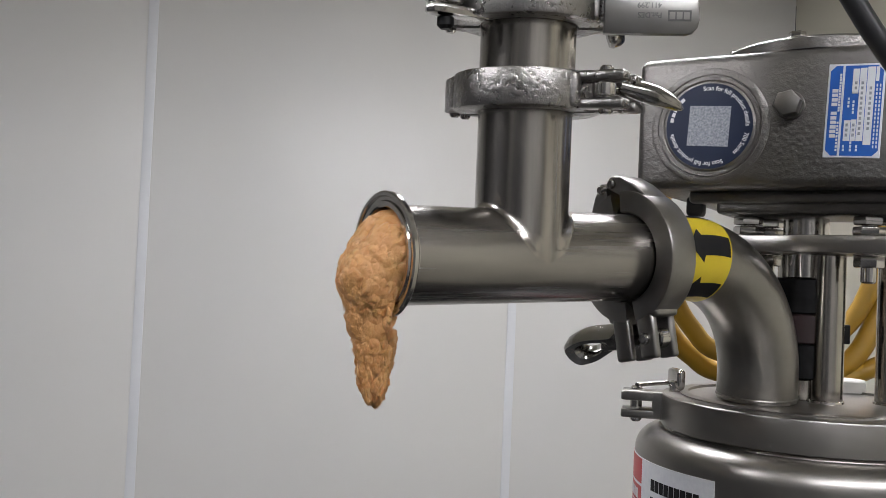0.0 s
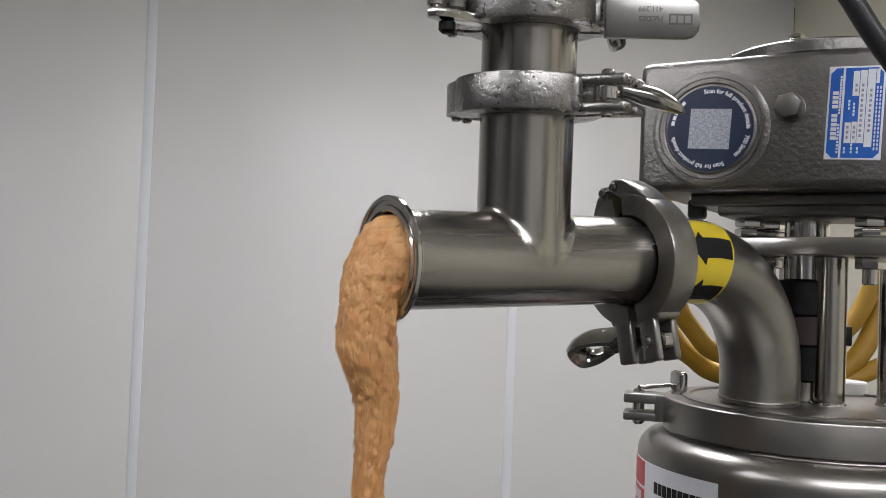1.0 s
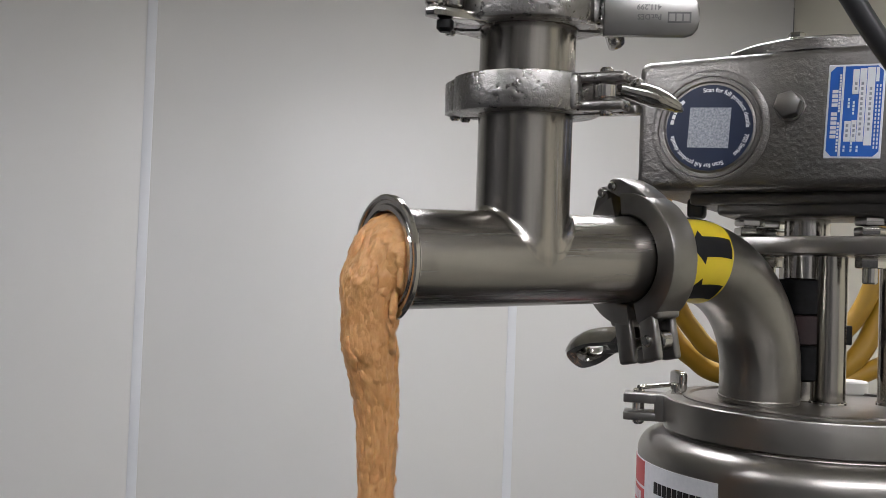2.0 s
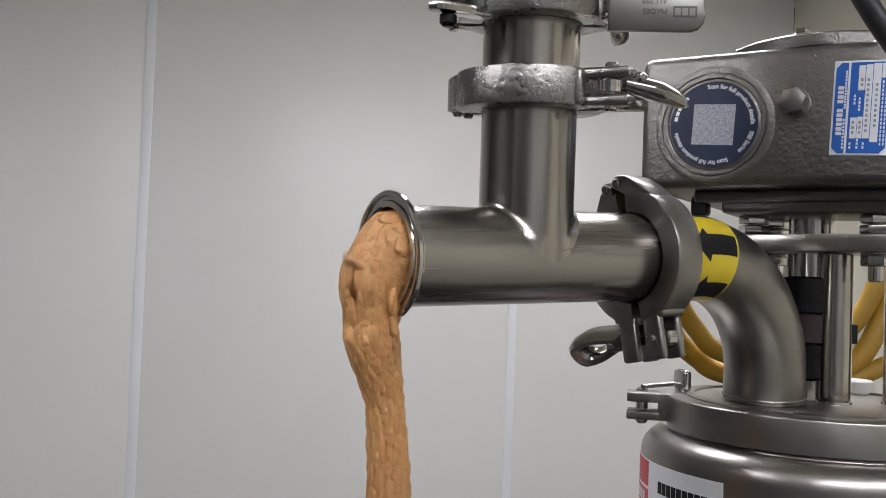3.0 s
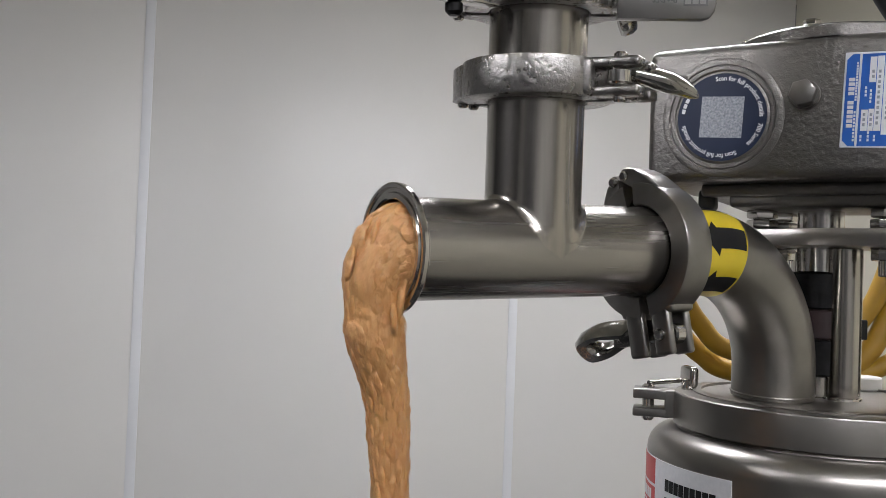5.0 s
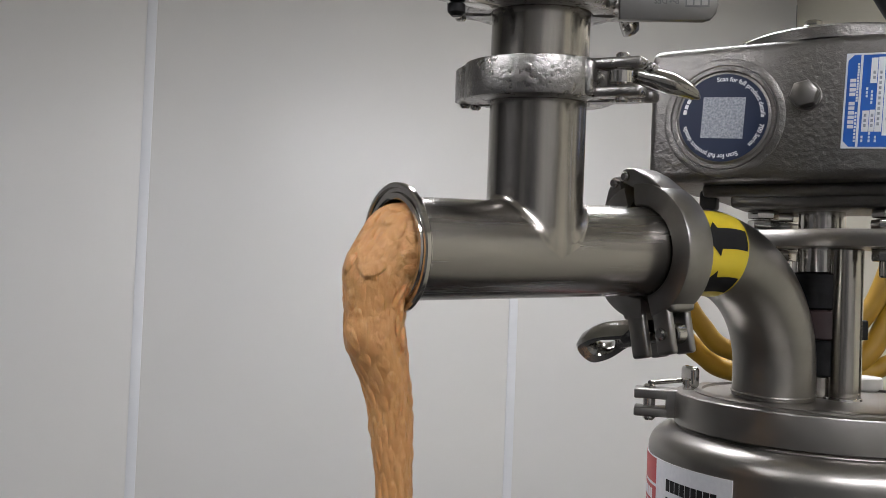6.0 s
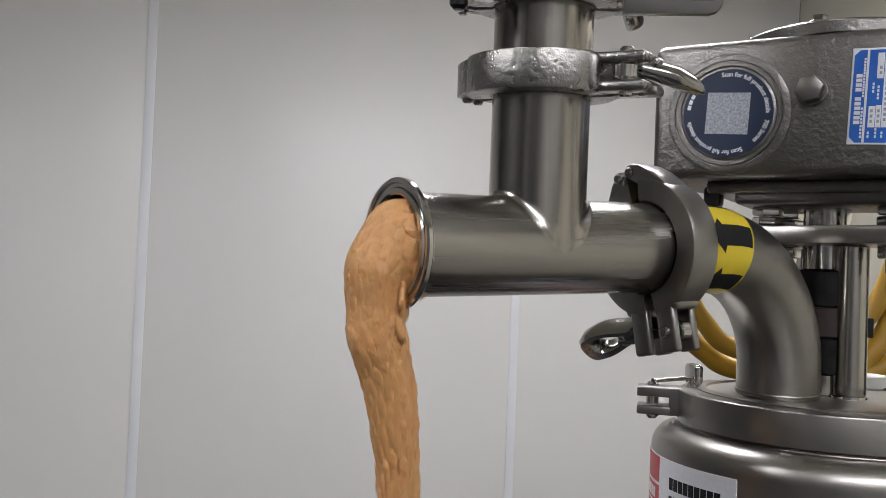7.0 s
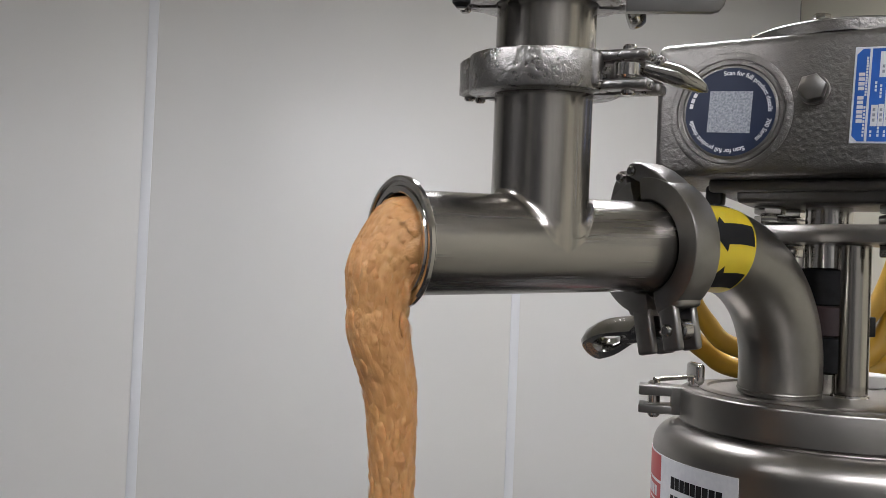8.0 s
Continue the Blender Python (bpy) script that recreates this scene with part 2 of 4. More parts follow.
# ---- the room ----
def room():
    """Panelled wall with its joint strips, the wall round the corner, unseen walls behind greyed to darken reflections,
    floor and ceiling.
    """
    top = Z0 + 0.845
    far_x, near_y = -4.2, -4.0
    wall = thing("wall_north", WALL, "pale grey smooth insulated wall panels with white joint strips", "wall", kind="structure")
    cuts = [0.0, -0.832, -1.806, -2.78, -3.75, far_x]
    for a, b in zip(cuts[:-1], cuts[1:]):
        part("panel", block(b + 0.0015, a - 0.0015, 0, 0.08, 0, top, 0.0015, 2), WALL_PAINT, wall)
    for x in cuts[1:-1]:
        part("joint_strip", block(x - 0.012, x + 0.012, -0.003, 0, 0, top, 0.001, 2), STRIP, wall, "white joint strip")
    east = part("wall_east", block(0.0, 0.08, near_y, 0.0, 0, top, 0), WALL_CREAM, None, "", WALL)
    tagged(east, "pale cream wall of smooth panels", "wall", kind="structure")
    # unseen walls close the room; their greys tone down what the metal mirrors
    west = part("wall_west", block(far_x - 0.08, far_x, near_y, 0.08, 0, top, 0), WALL_DARK, None, "", WALL)
    tagged(west, "unseen side wall, dark grey to darken reflections", "wall", kind="structure")
    south = part("wall_south", block(far_x - 0.08, 0.08, near_y - 0.08, near_y, 0, top, 0), WALL_MID, None, "", WALL)
    tagged(south, "unseen back wall, mid grey to darken reflections, with an added dark panel", "wall", kind="structure")
    # added out of view: a door-shaped dark panel, giving the tubes dark reflected bands
    door = thing("door_1", WALL @ pose(-2.45, near_y, 0), "added dark grey door-shaped panel, unseen, for dark bands in reflections", "door", kind="structure")
    part("panel_face", block(-0.55, 0.55, 0.001, 0.045, 0, 2.1, 0.004), WALL_DARK, door)
    part("handle", block(0.40, 0.43, 0.046, 0.075, 0.95, 1.25, 0.006), STRIP, door)
    fl = part("floor", block(far_x - 0.08, 0.08, near_y - 0.08, 0.08, -0.1, 0, 0), FLOOR, None, "", WALL)
    tagged(fl, "dark grey epoxy floor", "floor", kind="structure")
    ce = part("ceiling", block(far_x - 0.08, 0.08, near_y - 0.08, 0.08, top, top + 0.1, 0), CEILING, None, "", WALL)
    tagged(ce, "pale cream smooth ceiling panels", "ceiling", kind="structure")
    lamp = thing("ceiling_light", WALL @ pose(-0.95, -1.35, top), "long white ceiling light with a glowing diffuser", "ceiling light", "ceiling lights")
    part("housing", block(-0.62, 0.62, -0.085, 0.085, -0.06, -0.001, 0.004), STRIP, lamp)
    part("diffuser", block(-0.60, 0.60, -0.065, 0.065, -0.075, -0.0605, 0.006), GLOW, lamp, "glowing white diffuser")
    for x, y in ((-1.20, -3.1), (-2.9, -2.3)):
        copy_thing(lamp, WALL @ pose(x, y, top))


room()


# ---- pipework ----
def ferrule_profile(z, s):
    """A clamp ferrule's ring at height z; s = +1: its face looks up."""
    return [(RI, z - s * 0.0074), (RI, z - s * 0.0006), (RI + 0.0008, z), (0.0268, z), (0.0274, z - s * 0.0012), (0.0290, z - s * 0.0012),
            (0.0296, z), (RF - 0.0008, z), (RF, z - s * 0.0008), (RF, z - s * 0.0027), (RF - 0.0006, z - s * 0.0034), (0.0270, z - s * 0.0048),
            (0.0258, z - s * 0.0062), (R + 0.0001, z - s * 0.0074)]


def ferrule(parent, m, s=1):
    return part("ferrule", lathe(ferrule_profile(0, s), 96, closed=True), POLISH, parent, "polished ferrule rim", m, sharp=28)


def pipe_tee():
    tee = thing("pipe_tee", PIPE, "brushed stainless steel sanitary pipe tee, its open end dripping batter", "pipe")
    half = 0.0852
    run = lathe([(RI, -half + 0.0070), (R, -half + 0.0070), (R, half - 0.0070), (RI, half - 0.0070)], 96, closed=True)
    part("run_tube", moved(run, TO_X), STEEL_RUN, tee)
    bm = bmesh.new()
    n, rows, soft, F = 144, [], 0.0040, 0.0062

    def skin(p):
        """Distance to the blended outside of run and branch."""
        d1 = math.hypot(p.y, p.z) - R
        d2 = math.hypot(p.x, p.y) - R + 0.8 * max(0.0, 0.003 - p.z)
        h = max(soft - abs(d1 - d2), 0.0) / soft
        return min(d1, d2) - h * h * soft / 4

    def settle(p):
        for _ in range(5):
            e, d = 1e-5, skin(p)
            g = Vector([(skin(p + Vector(q) * e) - d) / e for q in ((1, 0, 0), (0, 1, 0), (0, 0, 1))])
            p = p - g * (d / max(g.length_squared, 0.2))
        return p
    for i in range(n):
        a = 2 * math.pi * i / n
        c, s = math.cos(a), math.sin(a)
        psi = math.asin(min(1.0, abs(s)))
        z = R * math.cos(psi)
        row = [Vector((RI * c, RI * s, half - 0.0070)), Vector((R * c, R * s, half - 0.0070)), Vector((R * c, R * s, max(0.048, z + F + 0.003)))]
        p0, p1 = Vector((R * c, R * s, z + F)), Vector((R * c, R * s, z))
        out = psi + F * abs(s) / R
        p2 = Vector(((R + F) * c, math.copysign(R * math.sin(out), s), R * math.cos(out)))
        for k in range(17):
            t = k / 16
            u = 1 - t
            p = settle(p0 * (u * u) + p1 * (2 * u * t) + p2 * (t * t))
            row.append(p - Vector((0, p.y, p.z)).normalized() * (-0.0001 + 0.0003 * max(0.0, (k - 11) / 5)))
        rows.append([bm.verts.new(p) for p in row])
    for i in range(n):
        A, B = rows[i], rows[(i + 1) % n]
        for j in range(len(A) - 1):
            bm.faces.new((A[j], B[j], B[j + 1], A[j + 1]))
    part("branch_tube", bm, STEEL_TEE, tee, sharp=80)
    ferrule(tee, Matrix.Translation((half, 0, 0)) @ TO_X)
    ferrule(tee, Matrix.Translation((-half, 0, 0)) @ TO_X @ pose(0, 0, 0, 180))
    ferrule(tee, Matrix.Translation((0, 0, half)))
    return tee


def pipe_spool(z0, z1):
    sp = thing("pipe_spool", PIPE, "short polished stainless steel spool pipe between two clamps", "pipe")
    part("tube", lathe([(RI, z0 + 0.0070), (R + 0.0004, z0 + 0.0070), (R + 0.0004, z1 - 0.0070), (RI, z1 - 0.0070)], 96, closed=True), STEEL, sp)
    ferrule(sp, Matrix.Translation((0, 0, z0)) @ pose(0, 0, 0, 180))
    ferrule(sp, Matrix.Translation((0, 0, z1)))
    up = thing("supply_pipe", PIPE, "stainless steel supply pipe rising from the top clamp to the ceiling", "pipe")
    part("tube", lathe([(RI, z1 + 0.0075), (R, z1 + 0.0075), (R, 0.85), (RI, 0.85)], 64, closed=True), STEEL, up)
    ferrule(up, Matrix.Translation((0, 0, z1 + 0.0005)) @ pose(0, 0, 0, 180))


def pipe_elbow():
    """The bend from the tee's clamp down to the vessel's lid, with its striped arrow tape."""
    el = thing("pipe_elbow", PIPE, "satin steel pipe elbow with yellow arrow tape, on vessel lid", "pipe")
    x0, rb = 0.1235, 0.0765

    def at(deg):
        a = radians(deg)
        return (x0 + rb * math.sin(a), 0, -rb + rb * math.cos(a))
    line = [(0.097, 0, 0), (0.104, 0, 0), (0.114, 0, 0)] + [at(a) for a in range(0, 91, 3)] + [(x0 + rb, 0, -rb - 0.016)]
    part("tube", sweep(line, R + 0.0002, 96), STEEL_BEND, el)
    ferrule(el, Matrix.Translation((0.0857, 0, 0)) @ TO_X @ pose(0, 0, 0, 180))
    tl = [(0.100, 0, 0), (0.106, 0, 0), (0.115, 0, 0)] + [at(a) for a in range(0, 13, 2)]
    tape = part("arrow_tape", sweep(tl, R + 0.0005, 96, False), TAPE, el, "yellow tape printed with black arrows")
    # arrows wrapped round the pipe, pointing back to the tee
    for turn in (-3, -69, -135, 159, 93):
        bm = bmesh.new()
        grid = []
        for i in range(25):
            u = i / 24
            x = 0.1045 + 0.0335 * u
            h = 0.0063 if u > 0.36 else 0.0115 * u / 0.36
            row = []
            for j in range(9):
                phi = radians(turn) + h * (j / 4 - 1) / R
                deg = math.degrees(max(0.0, (x - x0) / rb))
                base = Vector(at(deg)) if x > x0 else Vector((x, 0, 0))
                e1, e2 = Vector((math.sin(radians(deg)), 0, math.cos(radians(deg)))), Vector((0, 1, 0))
                row.append(bm.verts.new(base + (R + 0.0008) * (math.cos(phi) * e1 + math.sin(phi) * e2)))
            grid.append(row)
        for A, B in zip(grid[:-1], grid[1:]):
            for j in range(8):
                bm.faces.new((A[j], A[j + 1], B[j + 1], B[j]))
        part("arrow", merge_poles(bm), INK, tape, "black printed arrow")
    weld = sweep([(x0 + rb + 0.0256 * math.cos(a), 0.0256 * math.sin(a), -rb - 0.0135) for a in (2 * math.pi * k / 48 for k in range(49))], 0.0008, 8, False)
    part("weld_bead", weld, STEEL_BEND, el)


def wing_nut():
    """A forged wing nut, a long loop with an eye, pointing along +y from its hub; its screw runs along y."""
    outer = [(-0.0065, 0.0), (-0.0075, 0.010), (-0.010, 0.020), (-0.0120, 0.030), (-0.0120, 0.040), (-0.0095, 0.0490), (0.0, 0.0515),
             (0.0095, 0.0490), (0.0120, 0.040), (0.0120, 0.030), (0.010, 0.020), (0.0075, 0.010), (0.0065, 0.0)]
    inner = [(-0.0018, 0.020), (-0.0046, 0.026), (-0.0056, 0.032), (-0.0042, 0.0385), (0.0, 0.0405), (0.0042, 0.0385), (0.0056, 0.032), (0.0046, 0.026), (0.0018, 0.020)]
    o, i = smooth_line([(x, y, 0) for x, y in outer], 3), smooth_line([(x, y, 0) for x, y in inner], 3)
    bm = bmesh.new()
    k = 60

    def resample(pts, closed):
        pts = pts + [pts[0]] if closed else pts
        d = [0]
        for a, b in zip(pts[:-1], pts[1:]):
            d.append(d[-1] + (b - a).length)
        out = []
        for n in range(k):
            s = d[-1] * n / k
            j = max(q for q in range(len(d) - 1) if d[q] <= s)
            f = (s - d[j]) / max(d[j + 1] - d[j], 1e-9)
            out.append(pts[j].lerp(pts[j + 1], f))
        return out
    O, I = resample(o, True), resample(i, True)
    loops = []
    for src, z, push in ((O, -0.0034, 0), (O, -0.0066, 0.22), (I, -0.0058, -0.18), (I, -0.0034, 0), (I, 0.0034, 0), (I, 0.0058, -0.18), (O, 0.0066, 0.22), (O, 0.0034, 0)):
        other = I if src is O else O
        loops.append([bm.verts.new(p.lerp(other[n], abs(push)) + Vector((0, 0, z))) for n, p in enumerate(src)])
    for a in range(8):
        A, B = loops[a], loops[(a + 1) % 8]
        for n in range(k):
            bm.faces.new((A[n], A[(n + 1) % k], B[(n + 1) % k], B[n]))
    # the lever droops towards its tip
    for v in bm.verts:
        v.co.z += -0.006 * max(0.0, (v.co.y - 0.012) / 0.038) ** 1.5
    hub = moved(rod(0.0072, -0.004, 0.012, 24, 0.0015), pose(0, 0, 0, -90))
    return join(bm, hub)


def lever():
    """A cast lever, widest near its root and drawn to a blunt point along +y."""
    line = [(0, -0.006, 0), (0, 0.0, 0.0004), (0, 0.007, 0.0008), (0, 0.015, 0.0008), (0, 0.022, 0.0002), (0, 0.028, -0.0010), (0, 0.0325, -0.0022), (0, 0.0345, -0.0028)]
    pts = smooth_line(line, 5)
    radii = [float(np.interp(p.y, [-0.006, 0.0, 0.008, 0.016, 0.024, 0.031, 0.0345], [0.0050, 0.0062, 0.0074, 0.0078, 0.0064, 0.0042, 0.0016])) for p in pts]
    return moved(sweep(pts, radii, 24), Matrix.Diagonal((1.0, 1.0, 0.72, 1)))


def pipe_clamp(m, label, grip, width=0.0098, ro=0.0395, ear=0.0, nut=(1, 1, 1)):
    """A two-bolt hinge clamp: axis z, split plane y = 0, ears at +x, hinge at -x. grip: pose of its wing nut, or of its lever where nut is None."""
    cl = thing("pipe_clamp", m, label, "pipe clamp", "pipe clamps")
    w, ri = width, 0.0262
    prof = [(ri, -w + 0.001), (ri + 0.001, -w), (ro - 0.0018, -w), (ro - 0.0005, -w + 0.0006), (ro, -w + 0.002), (ro, w - 0.002), (ro - 0.0005, w - 0.0006),
            (ro - 0.0018, w), (ri + 0.001, w), (ri, w - 0.001), (0.0300, 0.0050), (RF + 0.0003, 0.0030), (RF + 0.0003, -0.0030), (0.0300, -0.0050)]
    skin = CAST if ear == 0 else FORGED
    near = [(-0.024, -0.0285), (-0.0335, -0.0225), (-0.0410, -0.0150), (-0.0475, -0.0050), (-0.0500, 0.0008), (-0.0498, 0.0042), (-0.0478, 0.0066), (-0.0450, 0.0072), (-0.0422, 0.0058),
            (-0.0395, 0.0010), (-0.0340, -0.0075), (-0.0290, -0.0130)]
    far = [(-0.024, 0.0285), (-0.0335, 0.0225), (-0.0400, 0.0170), (-0.0455, 0.0150), (-0.0478, 0.0125), (-0.0470, 0.0092), (-0.0400, 0.0080), (-0.0330, 0.0100), (-0.0290, 0.0130)]
    for s, a0, tail in ((-1, 186, near), (1, 6, far)):
        ring = lathe(prof, 56, a0, a0 + 168, closed=True)
        half = part("half_ring", join(ring, slab(tail, -w + 0.0012, w - 0.0012, 0.0014)), skin, cl)
        # the ear: two tines with a slot between, for the swing bolt
        for z0, z1 in ((-w + 0.0002, -0.0044), (0.0044, w - 0.0002)):
            part("ear", block(0.0340, 0.0605, min(s * 0.0035, s * 0.0165), max(s * 0.0035, s * 0.0165), z0, z1, 0.0020, 3), skin, half)
        part("ear_root", block(0.0270, 0.0375, min(s * 0.0035, s * 0.0205), max(s * 0.0035, s * 0.0205), -w + 0.0004, w - 0.0004, 0.0028, 3), skin, half)
    part("hinge_pin", moved(rod(0.0030, -w - 0.0012, w + 0.0012, 20, 0.001), Matrix.Translation((-0.0450, 0.0022, 0))), POLISH, cl)
    part("hinge_pin", moved(rod(0.0030, -w - 0.0012, w + 0.0012, 20, 0.001), Matrix.Translation((-0.0435, 0.0118, 0))), POLISH, cl)
    part("bolt_pin", moved(rod(0.0034, -w - 0.0025, w + 0.0025, 20, 0.001), Matrix.Translation((0.0490, -0.010, 0))), POLISH, cl)
    part("swing_bolt", join(moved(rod(0.0036, -0.012, 0.036, 20, 0.001), pose(0.049, 0, 0, -90)), moved(rod(0.0058, -0.0038, 0.0038, 24, 0.001), pose(0.049, -0.0115, 0))), POLISH, cl)
    if nut:
        part("wing_nut", moved(wing_nut(), Matrix.Diagonal((*nut, 1))), BRIGHT, cl, "bright forged wing nut", grip)
    else:
        part("lever", lever(), BRIGHT, cl, "bright cast lever", grip)
    return cl


pipe_tee()
pipe_spool(0.0857, 0.134)
pipe_elbow()
clamp_run = pipe_clamp(PIPE @ pose(0.0855, 0, 0) @ Matrix(((0, 0, 1, 0), (0, 1, 0, 0), (-1, 0, 0, 0), (0, 0, 0, 1))) @ pose(0, 0, 0, 0, 0, -14),
                       "satin steel hinge clamp with eyed wing nut, closed on tee", pose(0.0440, 0.019, 0, 0, -47, -2), ear=1, nut=(0.84, 0.86, 0.95))
clamp_mid = pipe_clamp(PIPE @ pose(0, 0, 0.0872, 0, 0, -62),
                       "rough cast steel hinge clamp with bright lever, round upright pipe", pose(0.054, 0.008, 0.003, -11, 16, -44), nut=None)
clamp_top = pipe_clamp(PIPE @ pose(0, 0, 0.1332, 0, 0, -38),
                       "rough cast steel hinge clamp with stamped handle, round upright pipe", pose(0.046, 0.014, -0.005, -8, 70, -20), nut=(0.52, 0.52, 0.6))


def stamped_handle():
    """The top clamp's flat paddle with its stamped print, upside down."""
    o = [(0.0385, -0.0165), (0.0800, -0.0165), (0.0835, -0.0153), (0.0858, -0.0125), (0.0865, -0.0085), (0.0865, -0.0025), (0.0855, 0.0010), (0.0830, 0.0035), (0.0800, 0.0045), (0.0385, 0.0045)]
    pad = part("handle", moved(slab(o, 0.0, 0.0055, 0.0014), pose(0, -0.0175, 0, 90)), FORGED, clamp_top, "flat stamped steel handle")
    part("lettering", moved(letters("Pat.DES", 0.0038), pose(0.0675, -0.02315, -0.0056, 90, 180, 0)), ENGRAVED, pad)
    part("lettering", moved(letters("411.299", 0.0038), pose(0.0672, -0.02315, -0.0006, 90, 180, 0)), ENGRAVED, pad)
    part("stamp", moved(slab([(0.0705, -0.0098), (0.0822, -0.0098), (0.0822, -0.0042), (0.0705, -0.0042)], 0, 0.0003, 0), pose(0, -0.0230, 0, 90)), ENGRAVED, pad, "dark stamped box")
    for k in range(3):
        x = 0.0713 + 0.0036 * k
        part("stamp_bar", moved(slab([(x, -0.0088), (x + 0.0028, -0.0088), (x + 0.0028, -0.0052), (x, -0.0052)], 0, 0.0002, 0), pose(0, -0.0233, 0, 90)), FORGED, pad)


stamped_handle()


def top_link():
    """The top clamp's hinge link on the far side, with its knob and pin."""
    back = pose(0, 0, 0.1332, 0, 0, -38).inverted()
    bar = slab([(-0.030, -0.006), (-0.056, -0.0058), (-0.0625, -0.0045), (-0.0645, 0.0), (-0.0625, 0.0045), (-0.056, 0.0058), (-0.030, 0.006)], 0.1225, 0.1275, 0.0014)
    part("hinge_link", moved(bar, back), BRIGHT, clamp_top, "flat bright hinge link")
    part("knob", moved(rod(0.0048, 0.1272, 0.1335, 20, 0.0018), back @ pose(-0.0600, 0, 0)), POLISH, clamp_top)
    part("knob", moved(rod(0.0060, 0.1272, 0.1380, 24, 0.0022), back @ pose(-0.0475, 0.002, 0)), BRIGHT, clamp_top)
    part("link_pin", moved(rod(0.0044, 0.1155, 0.1230, 20, 0.0018), back @ pose(-0.0530, 0, 0)), DARK_STEEL, clamp_top)


top_link()


# ---- gearbox ----
def gearbox():
    gb = thing("gearbox", BOX, "grey cast gearbox with navy round sticker and blue rating plate", "gearbox")
    yf, yb = 0.1587, 0.270
    part("housing", block(0.009, 0.225, yf, yb, 0.0525, 0.1415, 0.0065, 4), GEAR_PAINT, gb)
    part("top_cover", moved(merge_poles(lathe([(0, 0.1415), (0.066, 0.1415), (0.066, 0.1485), (0.0645, 0.150), (0, 0.150)], 64)), pose(0.118, 0.228, 0)), GEAR_PAINT, gb)
    for a in (200, 262, 320, 20, 90, 150):
        x, y = 0.118 + 0.058 * math.cos(radians(a)), 0.228 + 0.058 * math.sin(radians(a))
        part("cover_bolt", moved(join(hexagon(0.0055, 0.150, 0.1545), rod(0.0066, 0.1495, 0.1508, 20, 0.0003)), pose(x, y, 0)), POLISH, gb)
    # bearing boss with its rings, and the round sticker in it
    face = pose(0.0584, yf, 0.0936, 90)
    part("bearing_ring", lathe([(0.0303, -0.001), (0.0303, 0.0007), (0.0308, 0.0011), (0.0330, 0.0011), (0.0334, 0.0002), (0.0339, 0.0002), (0.0343, 0.0009), (0.0372, 0.0009),
                                (0.0386, 0.0003), (0.0390, -0.001)], 96, closed=True), GEAR_PAINT, gb, "", face, sharp=25)
    cap = part("bearing_cap", merge_poles(lathe([(0, -0.002), (0.0300, -0.002), (0.0300, 0.0003), (0.0288, 0.0008), (0, 0.0008)], 96)), GEAR_PAINT, gb, "", face)
    part("sticker", merge_poles(lathe([(0, 0.0008), (0.0284, 0.0008), (0.0284, 0.0011), (0, 0.0011)], 96)), NAVY, cap, "navy round sticker with white curved print")

    def arc_text(body, size, mid, radius, flip=False, width=None):
        bm = letters(body, size)
        xs = [v.co.x for v in bm.verts]
        w = max(xs)
        s = (width / w) if width else 1.0
        for v in bm.verts:
            x, y = (v.co.x - w / 2) * s, v.co.y
            a = radians(mid) - x / radius
            v.co = Vector(((radius + y) * math.cos(a), (radius + y) * math.sin(a), 0.00125))
        return bm
    # angles are seen from the face, anticlockwise from its right
    part("lettering", arc_text("Scan for full product details", 0.0041, 49, 0.0238, width=0.0425), WHITE, cap)
    part("lettering", arc_text("Scan for full product details", 0.0041, 242, 0.0238, width=0.0425), WHITE, cap)
    part("lettering", arc_text("700 Series", 0.0041, -30, 0.0238, width=0.0150), WHITE, cap)
    cuts = [132 + 8.4 * k for k in range(6)]
    part("print_bar", join(*[lathe([(0.0240, 0.0011), (0.0262, 0.0011), (0.0262, 0.00125), (0.0240, 0.00125)], 3, p, p + 6.7, closed=True) for p in cuts[:-1]]), WHITE, cap)
    part("print_square", moved(block(-0.0135, 0.0135, -0.0133, 0.0133, 0.0011, 0.0013, 0), pose(0, 0, 0, 0, 0, -3.5)), GREY_PRINT, cap, "pale grey square print")
    # filler plug
    plug = pose(0.1089, yf, 0.1047, 90)
    part("plug", join(moved(hexagon(0.0085, 0.002, 0.0115, 0.0012), pose(0, 0, 0, 0, 0, 12)), rod(0.0092, -0.001, 0.0028, 32, 0.0005)), FORGED, gb, "grey hex plug", plug)
    # rating plate, hung a little askew
    P = pose(0.1467, yf - 0.0002, 0.0993, 0, 2.5, 0)
    pl = part("rating_plate", block(-0.0162, 0.0162, -0.0007, 0, -0.0290, 0.0290, 0.0003, 1), WHITE, gb, "blue and white printed rating plate", P)
    chamf = [(-0.0150, -0.0245), (-0.0118, -0.0278), (0.0118, -0.0278), (0.0150, -0.0245), (0.0150, 0.0245), (0.0118, 0.0278), (-0.0118, 0.0278), (-0.0150, 0.0245)]
    part("blue_field", moved(slab(chamf, 0, 0.0002, 0), pose(0, -0.0007, 0, 90)), PLATE_BLUE, pl, "blue printed field")
    for x0, x1, z0, z1 in ((-0.0079, -0.0066, -0.0278, 0.0278), (-0.0020, 0.0016, 0.0105, 0.0258), (0.0020, 0.0058, -0.0187, 0.0262), (0.0062, 0.0106, -0.0210, 0.0268), (0.0110, 0.0128, 0.0180, 0.0268),
                           (-0.0052, -0.0015, -0.0187, -0.0060), (-0.0012, 0.0017, -0.0187, -0.0055)):
        part("print_box", sheet(x0, x1, z0, z1, -0.00092), WHITE, pl)
